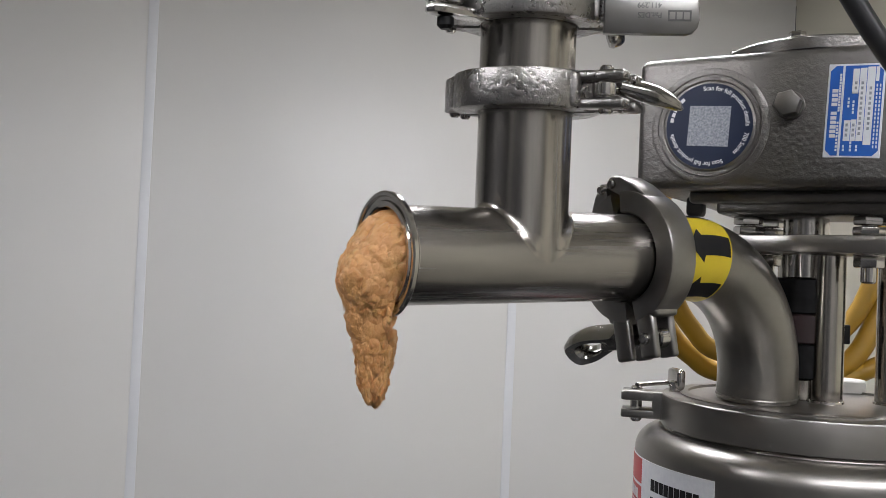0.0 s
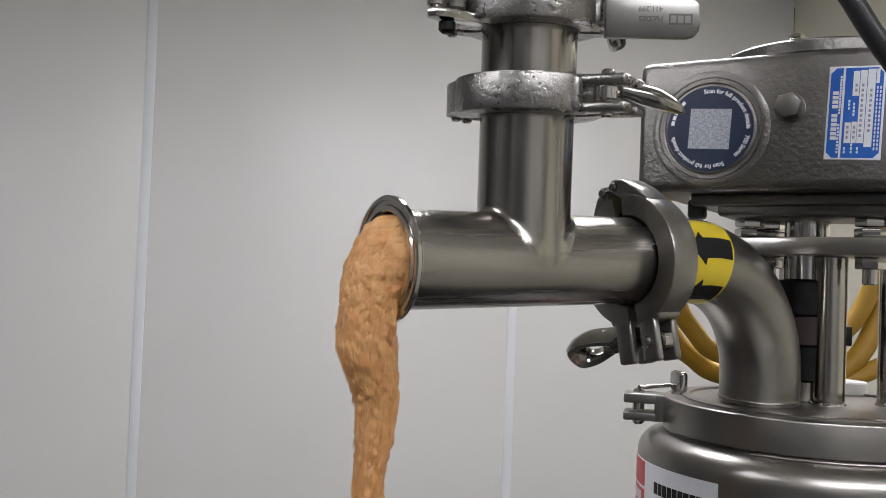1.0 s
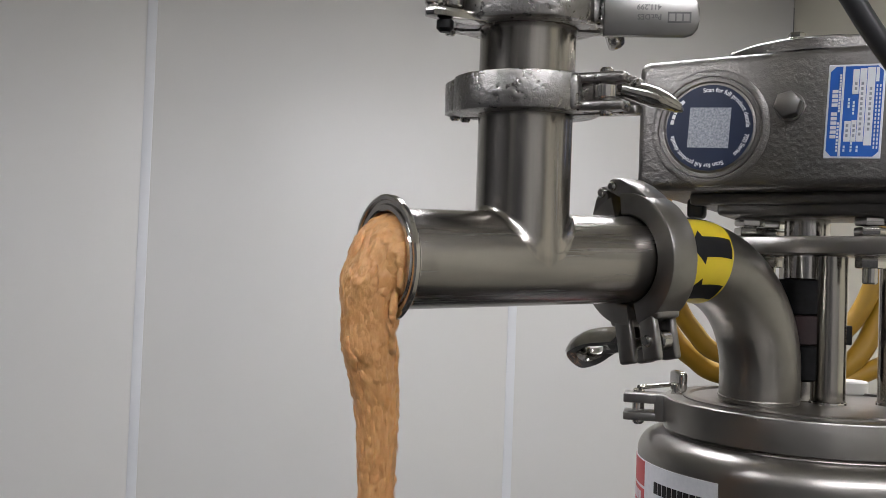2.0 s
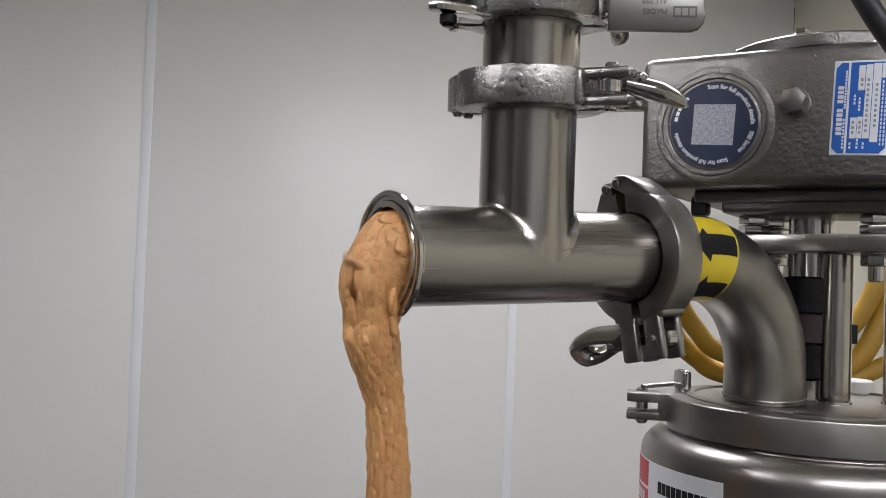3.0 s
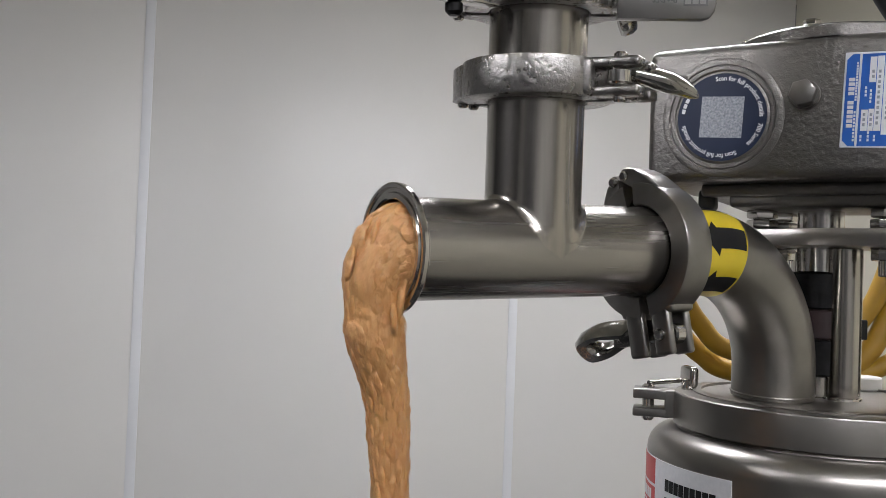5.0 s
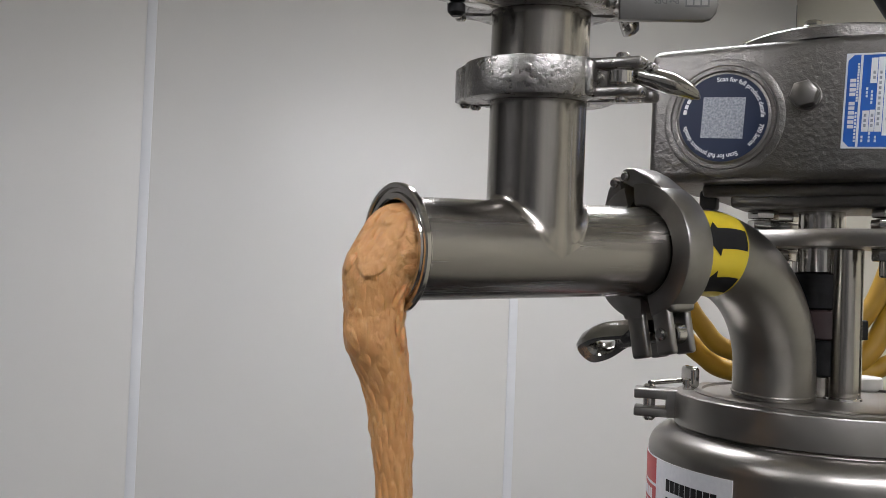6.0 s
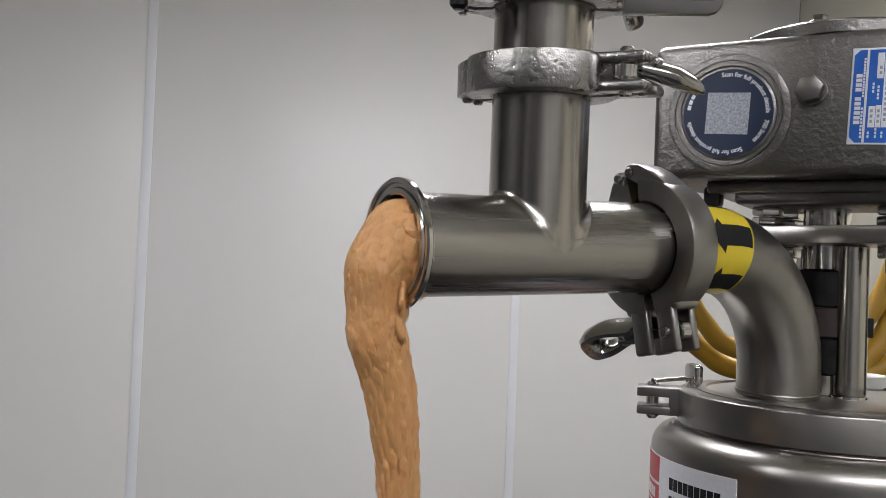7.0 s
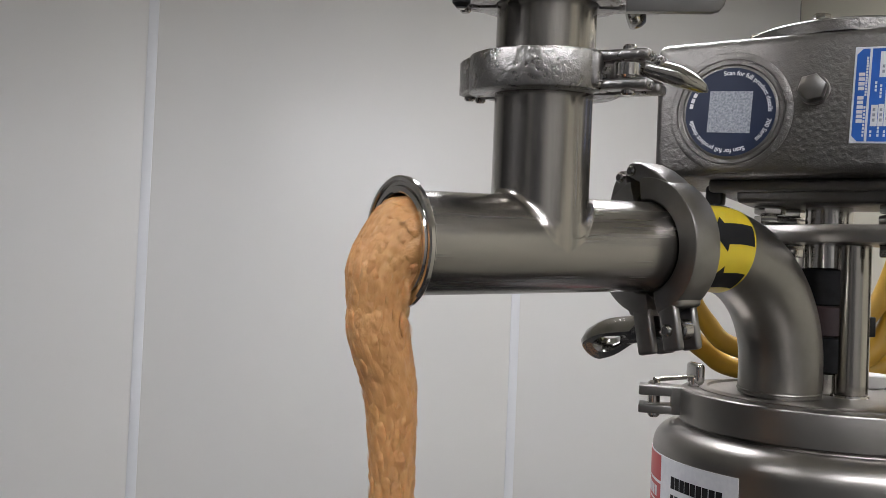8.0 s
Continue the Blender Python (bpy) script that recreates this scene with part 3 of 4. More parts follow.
    for k in range(11):
        if k != 6:
            z = -0.0167 + k * 0.0028
            part("print_bar", sheet(-0.0132, -0.0098, z, z + 0.0021, -0.00092), WHITE, pl, "heavy white print")
    for k in range(14):
        part("print_bar", sheet(-0.0094, -0.0083, -0.0005 + k * 0.0017, 0.0008 + k * 0.0017, -0.00092), WHITE, pl)
    for k in range(9):
        part("print_bar", sheet(-0.0094, -0.0083, -0.0250 + k * 0.0021, -0.0236 + k * 0.0021, -0.00092), WHITE, pl)
    for x in (0.0116, 0.0134):
        for k in range(16):
            part("print_bar", sheet(x, x + 0.0008, -0.023 + k * 0.0025, -0.0213 + k * 0.0025, -0.00092), WHITE, pl)
    for x, z0, n in ((-0.0052, -0.0250, 2), (-0.0012, -0.0250, 3), (0.0022, -0.0250, 2), (-0.0040, 0.0020, 3), (-0.0012, -0.0020, 4)):
        for k in range(n):
            part("print_bar", sheet(x, x + 0.0011, z0 + k * 0.0022, z0 + k * 0.0022 + 0.0016, -0.00092), WHITE, pl)
    for x, z0, n in ((-0.0006, 0.0130, 2), (0.0030, -0.0150, 11), (-0.0042, -0.0160, 3), (-0.0004, -0.0160, 3), (0.0078, -0.0120, 9)):
        for k in range(n):
            part("print_bar", sheet(x, x + 0.0014, z0 + k * 0.0031, z0 + k * 0.0031 + 0.0018, -0.0011), GREY_PRINT, pl, "grey stamped print")
    # neck and flange under the housing
    part("neck", block(0.040, 0.200, 0.180, 0.258, 0.0445, 0.0535, 0.003, 3), GEAR_PAINT, gb)
    part("bumper", block(0.0365, 0.0480, 0.186, 0.200, 0.0360, 0.0500, 0.003, 3), BLACK, gb, "black rubber bumper")
    part("base_flange", block(0.058, 0.220, 0.184, 0.262, 0.0375, 0.0480, 0.003, 3), GEAR_PAINT, gb)
    return gb


gearbox()


# ---- mounting plate, studs, posts and coupling ----
def nut_pair(parent, x, y, z0, z1):
    mid = (z0 + z1) / 2
    for a, b, turn in ((z0, mid - 0.0004, 8), (mid + 0.0004, z1, 22)):
        part("hex_nut", moved(hexagon(0.0102, a, b, 0.0012), pose(x, y, 0, 0, 0, turn)), POLISH, parent)


def mount():
    mp = thing("mounting_plate", BOX, "thick stainless steel mounting plate carried on round posts", "plate")
    z0, z1 = 0.0128, 0.0242
    part("plate", slab([(0.066, 0.201), (0.1325, 0.183), (0.215, 0.183), (0.215, 0.255), (0.066, 0.255)], z0, z1, 0.0008), STEEL_PLATE, mp)
    for x, y in ((0.0755, 0.2065), (0.083, 0.236), (0.1535, 0.187 + 0.010), (0.180, 0.236)):
        part("stud", moved(rod(0.0048, -0.006, 0.039, 20, 0.001), pose(x, y, 0)), POLISH, mp)
        nut_pair(mp, x, y, 0.0246, 0.0372)
        part("hex_nut", moved(hexagon(0.0092, 0.0040, 0.0122, 0.0012), pose(x, y, 0, 0, 0, 5)), POLISH, mp)
        part("washer", moved(rod(0.0098, 0.0116, 0.0127, 24, 0.0003), pose(x, y, 0)), POLISH, mp)
    for x, y in ((0.2500, -0.0140), (0.2895, -0.0370), (0.235, 0.045), (0.290, 0.045)):
        post = thing("support_post", MACHINE @ pose(x, y, 0), "polished round stainless steel post standing on the vessel lid", "post", "support posts")
        part("shaft", rod(0.0110, -0.0866, 0.0125, 48, 0.0008), STEEL, post)
        part("foot_ring", lathe([(0.0111, -0.0866), (0.0122, -0.0866), (0.0120, -0.0852), (0.0111, -0.0848)], 40, closed=True), POLISH, post)
        if x == 0.2500:
            part("tab", moved(block(0.0095, 0.0140, -0.004, 0.004, -0.047, -0.034, 0.0008), pose(0, 0, 0, 0, 0, -32)), DARK_STEEL, post, "small dark steel tab")
    dr = thing("drive_shaft", MACHINE @ pose(AXLE[0] + 0.008, AXLE[1] + 0.012, 0), "steel drive shaft with a dark coupling under the gearbox", "shaft")
    part("shaft", rod(0.0150, -0.004, 0.046, 40, 0.0008), POLISH, dr)
    part("collar", lathe([(0.0152, 0.0395), (0.030, 0.0395), (0.0295, 0.0405), (0.0152, 0.0405)], 40, closed=True), DARK_STEEL, dr)
    part("coupling", rod(0.0225, -0.028, -0.004, 40, 0.001), DARK_STEEL, dr, "dark steel coupling")
    part("spider", rod(0.0225, -0.048, -0.0285, 40, 0.001), MAROON, dr, "dark red rubber insert")
    part("coupling", rod(0.0225, -0.072, -0.0485, 40, 0.001), DARK_STEEL, dr, "dark steel coupling")
    part("hub", rod(0.017, -0.0866, -0.072, 40, 0.001), STEEL, dr)
    bush = thing("plastic_bush", MACHINE @ pose(0.322, 0.022, -0.0866), "white plastic disc bush on the vessel lid", "bush")
    part("disc", rod(0.0155, 0.0, 0.0095, 40, 0.001), PLASTIC, bush)
    part("screw", moved(rod(0.003, 0.0095, 0.018, 16, 0.001), pose(-0.009, 0.0, 0)), POLISH, bush)


mount()


# ---- vessel ----
def on_vessel(deg, z, r):
    return (r * math.cos(radians(deg)), r * math.sin(radians(deg)), z)


def wrap(a0, a1, z0, z1, r, thick=0.0004, n=24):
    return lathe([(r, z0), (r + thick, z0), (r + thick, z1), (r, z1)], n, a0, a1, closed=True)


def vessel():
    ve = thing("vessel", pose(AXLE[0], AXLE[1], Z0), "tall stainless steel process vessel with a printed label", "vessel")
    rc, rl = 0.1133, 0.0968
    bend = [(rc - 0.0155 + 0.0155 * math.cos(radians(a)), -0.1255 + 0.0155 * math.sin(radians(a))) for a in range(0, 91, 6)]
    body = [(0.060, -1.70), (rc, -1.70)] + bend + [(0.0945, -0.1102), (0.0935, -0.1084), (0.060, -0.1084)]
    part("body", lathe(body, 128, closed=True), STEEL_LID, ve, sharp=50)
    # label wrapped on the body
    lab = part("label_sheet", wrap(128, 190, -0.235, -0.1275, rc), WHITE, ve, "white label with red and black print")
    part("red_print", wrap(130, 153.5, -0.1445, -0.1282, rc + 0.0004, 0.0002), RED, lab)
    part("red_print", wrap(130, 153.5, -0.1575, -0.1465, rc + 0.0004, 0.0002), RED, lab)
    part("red_print", wrap(130, 153.5, -0.1625, -0.1590, rc + 0.0004, 0.0002), RED, lab)
    part("red_print", wrap(130, 153.5, -0.1900, -0.1640, rc + 0.0004, 0.0002), RED, lab)
    for k in range(6):
        part("print_bar", wrap(133 + 3 * k, 135 + 3 * k, -0.1555, -0.1490, rc + 0.0006, 0.0002, 4), WHITE, lab)
    for k in range(9):
        a = 161.5 + k * 2.62
        part("print_bar", wrap(a, a + 2.25, -0.1452, -0.1378, rc + 0.0004, 0.0002, 4), INK, lab, "black heavy print")
    for k in range(9):
        part("print_bar", wrap(161.5 + k * 2.6, 163.3 + k * 2.6, -0.152, -0.149, rc + 0.0004, 0.0002, 4), INK, lab)
    prof = [(0, -0.1082), (rl - 0.0008, -0.1082), (rl, -0.1074), (rl, -0.0884), (rl - 0.0004, -0.0874), (rl - 0.0014, -0.0868), (rl - 0.010, -0.0866), (0, -0.0866)]
    lid = part("lid", merge_poles(lathe(prof, 160)), STEEL_LID, ve, "thick bevelled lid", sharp=25)
    part("rim_line", lathe([(rl - 0.0125, -0.0866), (rl - 0.0125, -0.0858), (rl - 0.0140, -0.0852), (0.079, -0.0849), (0.0785, -0.0866)], 160, closed=True), STEEL_LID, lid, sharp=20)
    # latch: fork block, pin and a wire lever at the rim
    a = 134.0
    la = thing("lid_latch", pose(AXLE[0], AXLE[1], Z0) @ pose(0, 0, 0, 0, 0, a), "stainless steel fork latch with a wing nut on the lid rim", "latch")
    fork = join(block(rl - 0.006, rl + 0.006, -0.0105, 0.0105, -0.1055, -0.0868, 0.001), block(rl + 0.004, rl + 0.027, -0.0105, 0.0105, -0.0935, -0.0868, 0.0012), block(rl + 0.004, rl + 0.027, -0.0105, 0.0105, -0.1055, -0.0995, 0.0012))
    part("fork", fork, FORGED, la)
    part("pin", moved(rod(0.0042, -0.1090, -0.0840, 24, 0.0015), pose(rl + 0.017, 0, 0)), POLISH, la)
    part("lever_wire", sweep(smooth_line([(rl + 0.017, -0.002, -0.0838), (rl + 0.004, -0.016, -0.0834), (rl - 0.008, -0.030, -0.0832), (rl - 0.014, -0.037, -0.0836)], 6), 0.0017, 12), POLISH, la)
    part("wing_nut", moved(join(block(-0.0085, 0.0085, -0.003, 0.003, 0.0, 0.0145, 0.0028, 3), rod(0.005, -0.004, 0.006, 20, 0.001)), pose(rl - 0.010, -0.006 + 0.004, -0.0850, 0, 0, -60)), POLISH, la, "bright wing nut")


vessel()


# ---- hoses and cable ----
def hose(points, r, label, mat, name="air_hose", group="yellow hoses"):
    h = part(name, moved(sweep(smooth_line(points, 10), r, 24), Matrix.Translation((0, 0, Z0))), mat)
    return tagged(h, label, "hose" if mat is HOSE else "cable", group)


HOSE_A = [(0.40, 0.16, 0.16), (0.340, 0.189, 0.119), (0.320, 0.202, 0.093), (0.314, 0.206, 0.067), (0.316, 0.205, 0.031), (0.322, 0.201, 0.0), (0.328, 0.198, -0.028), (0.341, 0.190, -0.051), (0.361, 0.178, -0.071),
          (0.42, 0.150, -0.080), (0.455, 0.125, -0.055), (0.478, 0.108, -0.015), (0.495, 0.100, 0.06), (0.50, 0.10, 0.20)]
HOSE_B = [(0.41, 0.18, 0.16), (0.362, 0.211, 0.12), (0.335, 0.228, 0.10), (0.328, 0.232, 0.079), (0.328, 0.232, 0.042), (0.328, 0.232, -0.001), (0.336, 0.228, -0.035), (0.350, 0.220, -0.063), (0.366, 0.211, -0.079), (0.386, 0.199, -0.092),
          (0.43, 0.155, -0.098), (0.457, 0.122, -0.085), (0.482, 0.106, -0.048), (0.505, 0.100, 0.03), (0.52, 0.10, 0.20)]


def cables():
    lab = "thick yellow rubber air hose hanging in a loop behind the machine"
    hose(HOSE_A, 0.0085, lab, HOSE)
    hose(HOSE_B, 0.0095, lab, HOSE)
    hose([(0.42, 0.160, -0.122), (0.445, 0.135, -0.104), (0.470, 0.112, -0.088), (0.51, 0.085, -0.060), (0.56, 0.06, 0.0), (0.58, 0.05, 0.2)], 0.0085, lab, HOSE)
    hose([(0.02, -0.105, 0.42), (0.052, -0.119, 0.22), (0.0735, -0.131, 0.150), (0.0854, -0.1388, 0.1258), (0.0997, -0.1471, 0.1026), (0.128, -0.162, 0.066), (0.18, -0.185, 0.03), (0.26, -0.20, 0.02), (0.33, -0.14, 0.06), (0.29, -0.105, 0.10)], 0.0052,
         "thick black rubber power cable hanging before the gearbox", BLACK, "power_cable", "")


cables()


# ---- the batter ----
MOUTH = -0.0852
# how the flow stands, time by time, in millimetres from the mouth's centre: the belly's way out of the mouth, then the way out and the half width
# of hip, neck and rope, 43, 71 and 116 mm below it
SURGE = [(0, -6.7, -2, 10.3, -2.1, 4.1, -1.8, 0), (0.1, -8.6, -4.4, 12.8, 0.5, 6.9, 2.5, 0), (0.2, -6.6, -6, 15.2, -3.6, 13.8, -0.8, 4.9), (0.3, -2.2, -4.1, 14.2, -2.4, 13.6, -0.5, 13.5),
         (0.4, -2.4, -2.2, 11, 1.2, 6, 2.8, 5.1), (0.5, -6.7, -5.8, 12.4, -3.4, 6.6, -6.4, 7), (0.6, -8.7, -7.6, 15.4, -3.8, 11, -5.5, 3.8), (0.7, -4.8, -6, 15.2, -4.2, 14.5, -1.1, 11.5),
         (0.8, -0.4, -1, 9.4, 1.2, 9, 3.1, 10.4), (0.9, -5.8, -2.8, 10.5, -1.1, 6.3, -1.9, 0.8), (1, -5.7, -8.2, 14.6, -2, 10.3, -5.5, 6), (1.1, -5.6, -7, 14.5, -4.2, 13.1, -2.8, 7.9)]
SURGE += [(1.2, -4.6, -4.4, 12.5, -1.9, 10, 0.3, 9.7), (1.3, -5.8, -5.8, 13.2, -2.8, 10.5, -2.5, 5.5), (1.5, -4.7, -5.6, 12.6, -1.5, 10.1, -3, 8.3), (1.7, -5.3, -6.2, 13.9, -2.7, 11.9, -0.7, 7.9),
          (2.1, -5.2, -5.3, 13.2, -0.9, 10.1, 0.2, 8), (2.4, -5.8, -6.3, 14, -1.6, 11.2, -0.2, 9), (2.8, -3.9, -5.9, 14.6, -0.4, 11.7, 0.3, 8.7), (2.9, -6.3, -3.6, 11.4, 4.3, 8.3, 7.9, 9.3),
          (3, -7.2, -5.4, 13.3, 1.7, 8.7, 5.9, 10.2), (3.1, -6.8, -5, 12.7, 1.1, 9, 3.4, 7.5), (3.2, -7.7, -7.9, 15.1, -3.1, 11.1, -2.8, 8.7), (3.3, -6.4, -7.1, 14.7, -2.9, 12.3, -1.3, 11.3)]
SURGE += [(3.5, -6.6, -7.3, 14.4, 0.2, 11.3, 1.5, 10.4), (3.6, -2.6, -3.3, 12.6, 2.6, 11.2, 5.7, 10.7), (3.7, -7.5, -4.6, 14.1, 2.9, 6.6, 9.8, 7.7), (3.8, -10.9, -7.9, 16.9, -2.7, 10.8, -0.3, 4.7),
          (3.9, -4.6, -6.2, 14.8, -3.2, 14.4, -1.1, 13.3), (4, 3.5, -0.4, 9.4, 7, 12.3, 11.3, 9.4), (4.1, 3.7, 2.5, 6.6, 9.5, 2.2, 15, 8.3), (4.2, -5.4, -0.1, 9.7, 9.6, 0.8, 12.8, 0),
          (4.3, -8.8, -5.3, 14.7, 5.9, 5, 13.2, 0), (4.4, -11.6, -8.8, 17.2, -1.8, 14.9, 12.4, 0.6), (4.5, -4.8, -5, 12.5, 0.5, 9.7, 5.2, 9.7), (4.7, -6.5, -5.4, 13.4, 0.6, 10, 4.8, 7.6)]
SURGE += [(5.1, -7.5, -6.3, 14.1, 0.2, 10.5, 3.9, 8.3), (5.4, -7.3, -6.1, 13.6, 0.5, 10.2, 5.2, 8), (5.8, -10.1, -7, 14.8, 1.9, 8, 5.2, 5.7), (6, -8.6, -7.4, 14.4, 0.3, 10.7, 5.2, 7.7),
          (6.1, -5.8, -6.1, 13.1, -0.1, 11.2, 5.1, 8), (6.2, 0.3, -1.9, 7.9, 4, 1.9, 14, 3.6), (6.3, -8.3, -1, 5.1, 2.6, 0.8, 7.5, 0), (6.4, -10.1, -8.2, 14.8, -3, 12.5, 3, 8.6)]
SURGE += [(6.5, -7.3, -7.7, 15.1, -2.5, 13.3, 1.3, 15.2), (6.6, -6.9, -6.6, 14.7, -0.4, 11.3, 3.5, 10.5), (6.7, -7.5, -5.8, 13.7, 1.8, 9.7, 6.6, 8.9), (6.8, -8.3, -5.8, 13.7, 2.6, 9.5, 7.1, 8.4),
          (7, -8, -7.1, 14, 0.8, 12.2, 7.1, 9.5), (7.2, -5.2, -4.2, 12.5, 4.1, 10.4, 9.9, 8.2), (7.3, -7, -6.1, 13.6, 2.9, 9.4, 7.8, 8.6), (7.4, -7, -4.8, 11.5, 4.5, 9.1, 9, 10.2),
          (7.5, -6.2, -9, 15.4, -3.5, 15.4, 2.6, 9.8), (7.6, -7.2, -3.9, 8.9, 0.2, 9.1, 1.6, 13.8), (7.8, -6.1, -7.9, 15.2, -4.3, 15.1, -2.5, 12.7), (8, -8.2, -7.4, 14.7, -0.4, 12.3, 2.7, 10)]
# hollows torn in the bulge: time, how deep (mm), centre along the flow (mm) and round it (degrees), half length and half width
HOLLOW = [(0, 0, 10, -30, 8, 4), (2.8, 0, 16, -30, 8, 4), (2.9, 9, 18, -30, 9, 4), (3.0, 6, 26, -25, 12, 3), (3.1, 2, 30, -20, 9, 3), (3.3, 5, 10, -10, 9, 4), (3.5, 11, 13, -28, 11, 5),
          (3.6, 11, 12, -28, 10, 5), (3.7, 6, 16, -10, 14, 3), (3.8, 6, 18, -8, 14, 3), (3.9, 6, 8, -20, 8, 6), (4.0, 22, 15, -38, 15, 9), (4.1, 22, 15, -40, 14, 9), (4.2, 12, 14, -30, 12, 6)]
HOLLOW += [(4.4, 5, 24, -5, 12, 4), (4.5, 7, 13, -8, 16, 3.5), (4.7, 2, 18, -10, 12, 3), (5.6, 2, 18, -10, 12, 3), (5.8, 6, 14, -6, 14, 4), (6.0, 0, 5, -25, 5, 8), (6.1, 6, 8, -30, 8, 6), (6.2, 13, 12, -40, 8, 7), (6.3, 16, 12, -35, 11, 10),
           (6.4, 5, 20, -20, 10, 5), (6.5, 5, 62, -10, 22, 3), (6.6, 5, 80, -10, 20, 3), (6.7, 0, 100, -10, 15, 3), (7.2, 0, 12, -30, 5, 3), (7.3, 5, 14, -30, 4, 3), (7.4, 3, 34, -15, 14, 3), (7.45, 5, 14, -20, 10, 4), (7.5, 10, 20, -22, 15, 4), (7.6, 6, 20, -20, 10, 5), (7.8, 0, 30, -20, 10, 4), (8, 0, 30, -20, 10, 4)]
PUMP = 0.105                     # speed in the bore, m/s
# the pump's strokes: its speed over the usual
STROKE = [(0, 0.25), (0.08, 0.4), (0.14, 1.8), (0.30, 1.8), (0.36, 0.6), (0.52, 0.5), (0.6, 1.0), (0.66, 1.8), (0.76, 1.7), (0.82, 0.5), (0.94, 0.5), (1.04, 1.3), (1.2, 1.2), (1.35, 0.8), (1.5, 0.9), (1.8, 1.1), (2.85, 1.1),
          (2.95, 0.7), (3.1, 0.8), (3.25, 1.3), (3.6, 1.2), (3.7, 0.6), (3.78, 0.7), (3.9, 1.4), (4.0, 0.8), (4.2, 0.4), (4.28, 1.0), (4.4, 1.6), (4.55, 1.0), (6.1, 1.1), (6.18, 0.4), (6.3, 0.6), (6.4, 1.5), (6.6, 1.1), (7.3, 1.0), (7.45, 1.2), (7.6, 0.8), (7.75, 1.3), (8, 1.0)]
TICK = 0.02


def at_time(rows, t):
    return [float(np.interp(t, [q[0] for q in rows], [q[k] for q in rows])) for k in range(1, len(rows[0]))]


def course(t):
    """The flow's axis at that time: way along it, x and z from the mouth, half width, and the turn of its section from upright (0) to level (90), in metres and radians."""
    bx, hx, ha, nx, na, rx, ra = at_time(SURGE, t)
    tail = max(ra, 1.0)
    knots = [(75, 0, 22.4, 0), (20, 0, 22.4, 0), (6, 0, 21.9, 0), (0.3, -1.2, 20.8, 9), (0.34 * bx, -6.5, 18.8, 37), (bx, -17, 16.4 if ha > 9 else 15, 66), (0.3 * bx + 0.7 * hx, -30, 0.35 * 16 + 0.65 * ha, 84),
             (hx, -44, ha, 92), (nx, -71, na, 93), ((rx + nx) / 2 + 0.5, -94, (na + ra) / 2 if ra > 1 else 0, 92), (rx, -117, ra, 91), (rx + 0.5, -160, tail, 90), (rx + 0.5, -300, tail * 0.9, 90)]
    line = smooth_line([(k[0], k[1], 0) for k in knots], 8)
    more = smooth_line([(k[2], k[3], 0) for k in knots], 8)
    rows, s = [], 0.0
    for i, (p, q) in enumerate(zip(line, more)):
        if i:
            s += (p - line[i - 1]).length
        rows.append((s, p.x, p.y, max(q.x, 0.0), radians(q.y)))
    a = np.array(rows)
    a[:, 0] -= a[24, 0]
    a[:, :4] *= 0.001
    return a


def skin_points(c, hollow, s, phi, depth):
    """Places in the pipe's space of points at s along the flow, phi round it and depth under its skin."""
    x, z, a, turn = (np.interp(s, c[:, 0], c[:, k]) for k in (1, 2, 3, 4))
    past = np.maximum(0.0, s - c[-1, 0])
    z = z - past
    deep, at, round_, long, wide = hollow
    off = (np.degrees(phi) - round_ + 180) % 360 - 180
    u = (s * 1000 - at) / long
    w = np.radians(off) * np.maximum(a, 0.004) * 1000 / (wide + 1.2)
    dent = 1.7 * deep * 0.001 * np.clip(1.35 - u * u - w * w, 0, 1) ** 0.6
    r = np.maximum(a - depth - dent * np.clip(a / 0.016, 0, 1), 0.0006)
    px = x - r * np.cos(phi) * np.sin(turn) + 0.6 * dent
    py = r * np.sin(phi)
    pz = z + r * np.cos(phi) * np.cos(turn)
    # the lip holds the flow back until it is below the rim
    keep = depth * 0.9 + 0.0004
    limit = np.interp(-pz, [0.0, 0.012, 0.0205, 0.033, 0.042, 0.056], [0.08, 0.08, -0.0006, -0.0006, 0.004, 0.02]) - keep * (pz < -0.012)
    px = np.where(s > 0.004, np.minimum(px, np.maximum(limit, np.where(pz > -0.019, 0.0, -1.0))), px)
    rad = np.hypot(py, pz)
    held = np.where((px > -0.001) & (rad > 0.0222 - depth), (0.0222 - depth) / np.maximum(rad, 1e-6), 1.0)
    inside = (px > -0.001) & (pz > -0.030)
    return np.stack([MOUTH + px, np.where(inside, py * held, py), np.where(inside, pz * held, pz)], 1)


def lump_mesh(name, seed, size, lumpy, level):
    """A flattish lump of batter, long in x, low in z, with an uneven skin."""
    bm = bmesh.new()
    bmesh.ops.create_icosphere(bm, subdivisions=level, radius=1.0)
    o = Vector((seed * 2.7, seed * 1.1, seed * 0.6))
    for v in bm.verts:
        q = v.co.normalized()
        k = 1 + 0.16 * noise.noise(q * 1.4 + o) + 0.06 * noise.noise(q * 3.5 + o)
        p = Vector((q.x * size[0] * k, q.y * size[1] * k, q.z * size[2]))
        grain = noise.noise(p * 260 + o) + 0.5 * noise.noise(p * 560 + o) - 1.1 * max(0.0, noise.noise(p * 420 - o) - 0.2)
        v.co = p + q * (lumpy * 0.0010 * grain)
    for f in bm.faces:
        f.smooth = True
    me = bpy.data.meshes.new(name)
    bm.to_mesh(me)
    bm.free()
    me.materials.append(BATTER)
    return me


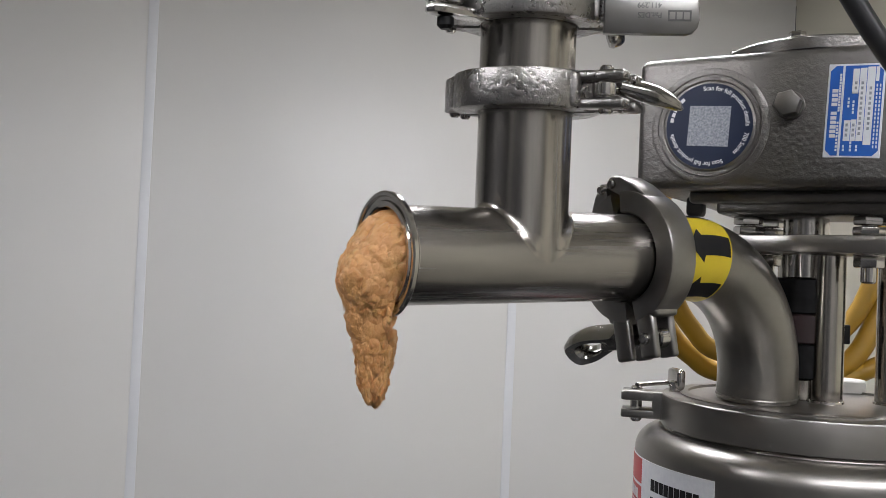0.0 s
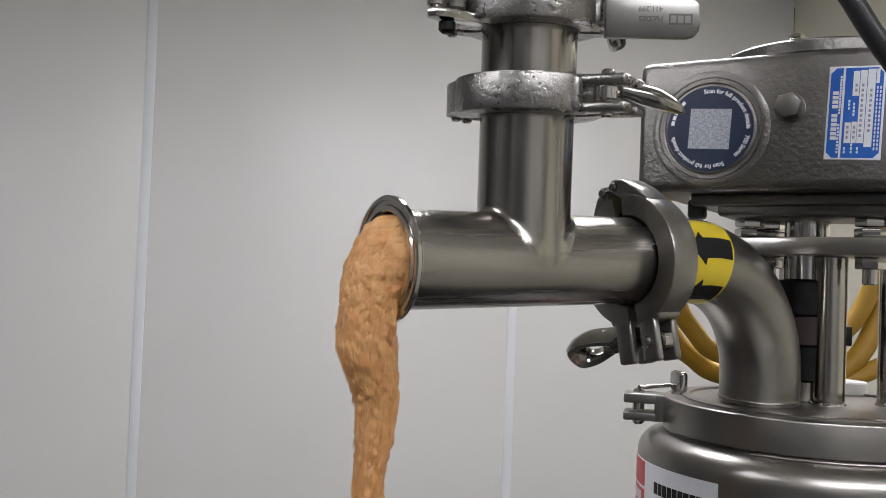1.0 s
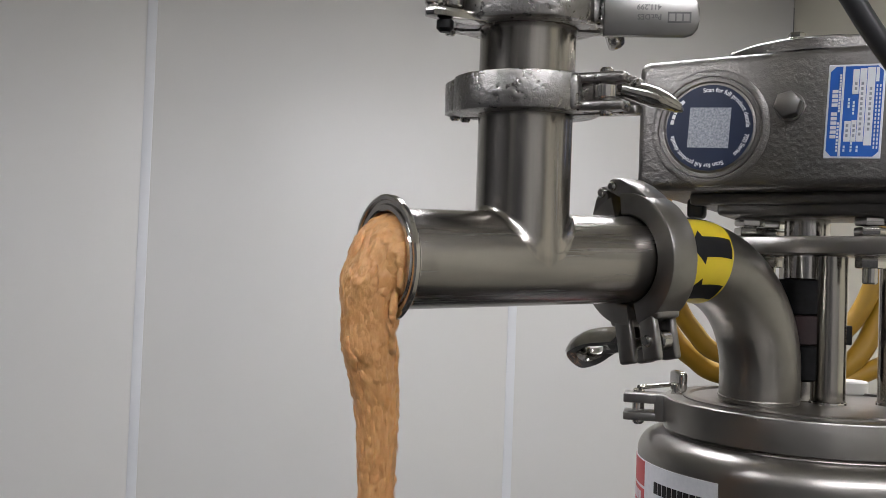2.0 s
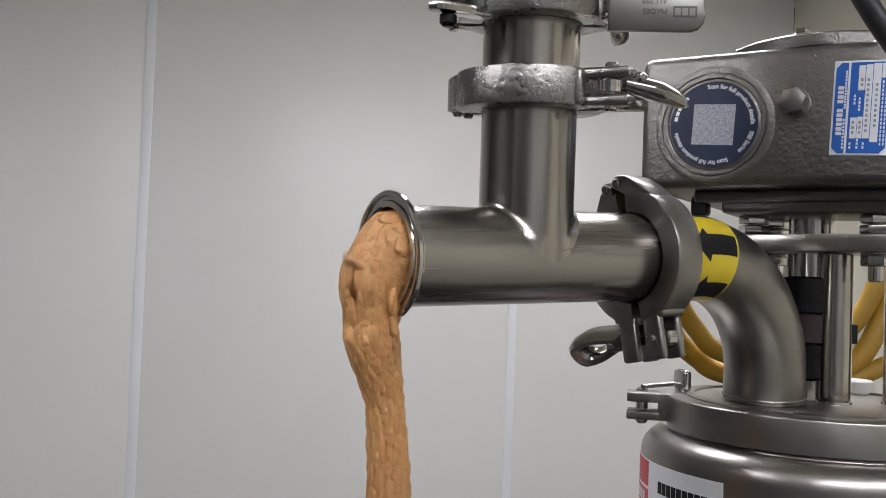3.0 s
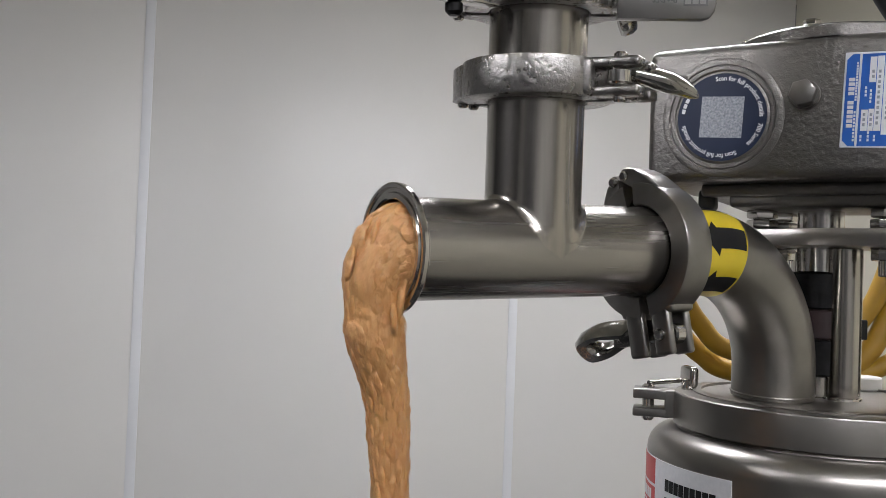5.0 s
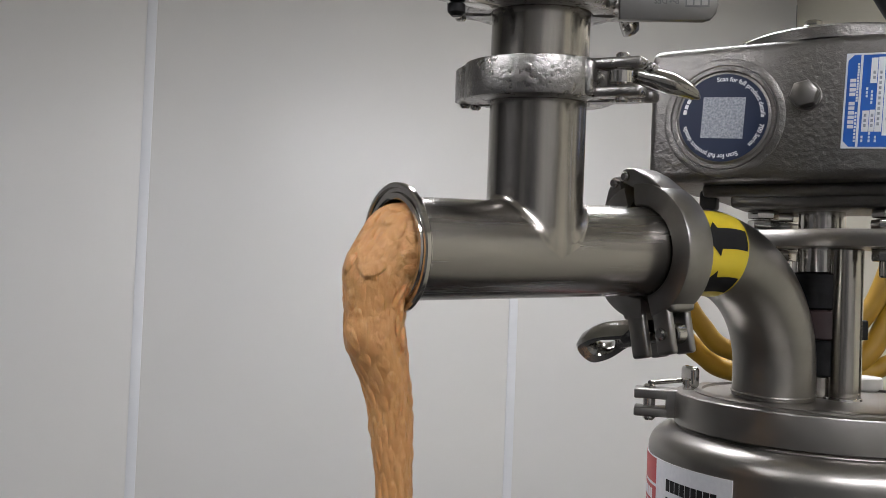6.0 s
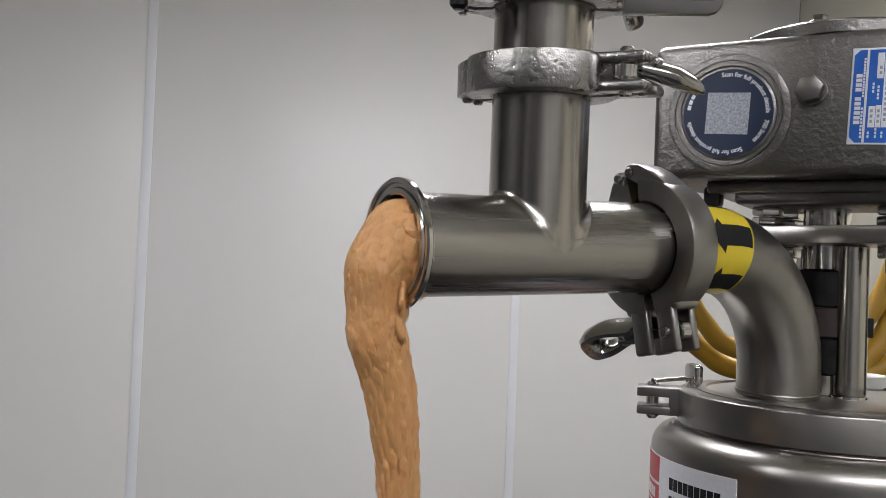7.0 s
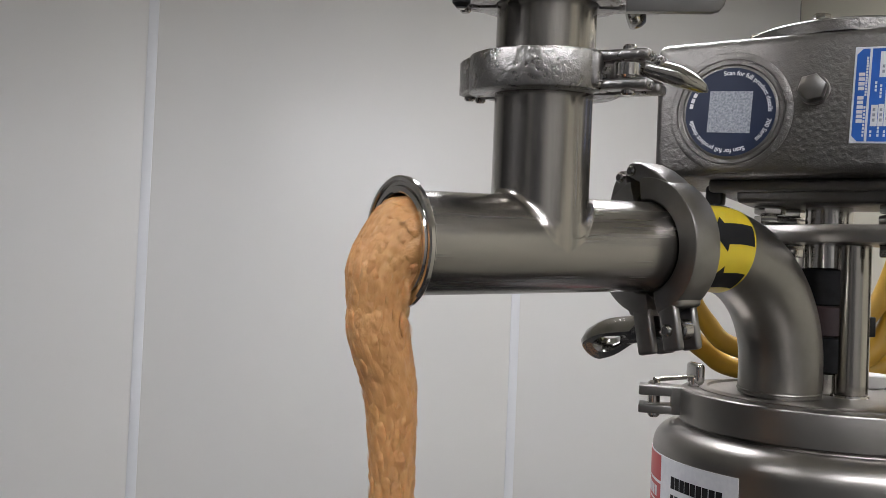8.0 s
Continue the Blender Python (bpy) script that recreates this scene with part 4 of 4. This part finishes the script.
def batter():
    """A full bore, and the lumps that make up the flow: a skin of low ones over a core of thick ones."""
    rng = random.Random(4)
    flow = thing("batter_stream", PIPE, "thick tan batter bulging from a pipe end, falling as rope", "batter")
    plug = merge_poles(lathe([(0, 0.075), (0.0226, 0.075), (0.0226, 0.006), (0.020, 0.0035), (0.012, 0.002), (0, 0.002)], 64))
    part("bore_filling", moved(plug, Matrix.Translation((MOUTH, 0, 0)) @ TO_X), BATTER, flow)
    lumpy = [lump_mesh("batter_lump", k, (0.0078, 0.0062, 0.0022), 1.7, 3) for k in range(12)]
    sleek = [lump_mesh("batter_lump", 20 + k, (0.0092, 0.0074, 0.0021), 0.45, 2) for k in range(12)]
    thick = [lump_mesh("batter_core", 40 + k, (0.0120, 0.0066, 0.0060), 0.6, 2) for k in range(8)]
    lumps = []
    way = PUMP * 8.0 * float(np.mean([at_time(STROKE, 0.02 * k)[0] for k in range(401)]))
    for name, gap, depth in (("batter_lump", 0.00026, 0.0019), ("batter_core", 0.0014, 0.0074), ("batter_core", 0.0024, 0.0120)):
        s, n = -way - 0.03, 0
        while s < 0.17:
            leaves = -s / PUMP
            late = leaves + 0.25 > 2.2 + 0.4 * math.sin(n * 1.7)
            mesh = thick[n % 8] if name == "batter_core" else (sleek if late else lumpy)[n * 5 % 12]
            ob = new(name, mesh)
            ob.parent = flow
            lumps.append((ob, s, radians(n * 137.508) % (2 * math.pi), depth + rng.uniform(-0.0005, 0.0005) * (0.30 if late else 0.7), rng.uniform(-25, 25) if not late else rng.uniform(-8, 8)))
            step = gap
            s += step if s < 0.03 else step * 2.2
            n += 1
    return lumps


LUMPS = batter()


def motions():
    """Each lump waits in the bore, is pushed out over the lip, thins out with the rope and falls to the floor."""
    rng = random.Random(9)
    s = np.array([q[1] for q in LUMPS])
    phi = np.array([q[2] for q in LUMPS])
    depth = np.array([q[3] for q in LUMPS])
    spread = np.array([(rng.gauss(0, 0.05), rng.gauss(0, 0.05), rng.uniform(0.01, 0.05)) for _ in LUMPS])
    ticks = int(round(8.0 / TICK))
    first = course(0.0)
    s = np.where((s > 0) & (np.interp(s, first[:, 0], first[:, 3]) < np.where(depth > 0.005, 0.0090, 0.0046)), 1.9, s)
    every, ways = [], []
    for k in range(ticks + 1):
        t = k * TICK
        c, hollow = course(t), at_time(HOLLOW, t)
        w = np.maximum(s, -0.072)
        e = 0.0012
        p0, p1, p2 = skin_points(c, hollow, w, phi, depth), skin_points(c, hollow, w + e, phi, depth), skin_points(c, hollow, w, phi + 0.08, depth)
        flat = p0.copy()
        low = np.clip((-p0[:, 2] - 0.4) / 1.2, 0, 1)[:, None]
        p0 = p0 + low * spread * np.array([1, 1, 0])
        p0[:, 2] = np.maximum(p0[:, 2], -Z0 + spread[:, 2])
        along = p1 - flat
        along = np.where(np.linalg.norm(along, axis=1)[:, None] < 1e-5, np.array([[-0.3, 0, -1.0]]), along)
        x = along / np.linalg.norm(along, axis=1)[:, None]
        held = np.clip((0.001 - w) / 0.008, 0, 1)[:, None]
        x = x * (1 - held) + np.array([[-1.0, 0, 0]]) * held
        under = ((np.cos(phi) < -0.55) & (w > 0.006) & (w < 0.055))[:, None] * 0.8
        x = x * (1 - under) + np.array([[0, 0, -1.0]]) * under
        x = x / np.linalg.norm(x, axis=1)[:, None]
        y = p2 - flat
        y = y - x * np.sum(x * y, axis=1)[:, None]
        bad = np.linalg.norm(y, axis=1) < 1e-6
        y[bad] = np.cross(x[bad], np.array([0.3, 0.2, 0.9]))
        y = y / np.linalg.norm(y, axis=1)[:, None]
        every.append((p0, x, y, np.cross(x, y)))
        ways.append(s.copy())
        a = np.interp(s, c[:, 0], c[:, 3])
        push = PUMP * at_time(STROKE, t)[0]
        v = np.where(s < 0, push, np.minimum(push * (0.0224 / np.maximum(a, np.interp(s, [0, 0.03, 0.06, 0.09, 0.13], [0.0224, 0.016, 0.014, 0.0128, 0.0118]))) ** 2, 0.8))
        v = np.where(s > 0.2, 2.0, v)
        s = s + v * TICK
    ways = np.array(ways)
    for i, (ob, _, _, _, spin) in enumerate(LUMPS):
        rows, last = [], -1.0
        turn = Matrix.Rotation(radians(spin), 4, "Z")
        for k in range(ticks + 1):
            t, w = k * TICK, ways[k, i]
            gap = 0.5 if w < -0.08 else 0.2 if w < -0.012 else 0.04 if w < 0.16 else 0.14 if w < 2.2 else 3.0
            if k not in (0, ticks) and t - last < gap - 1e-6:
                continue
            if 0 < k < ticks and w < -0.08 and ways[min(k + 25, ticks), i] < -0.072:
                continue
            p, x, y, z = (q[i] for q in every[k])
            m = Matrix(((x[0], y[0], z[0], p[0]), (x[1], y[1], z[1], p[1]), (x[2], y[2], z[2], p[2]), (0, 0, 0, 1))) @ turn
            rows.append((t, m))
            last = t
        walk(ob, rows)


motions()
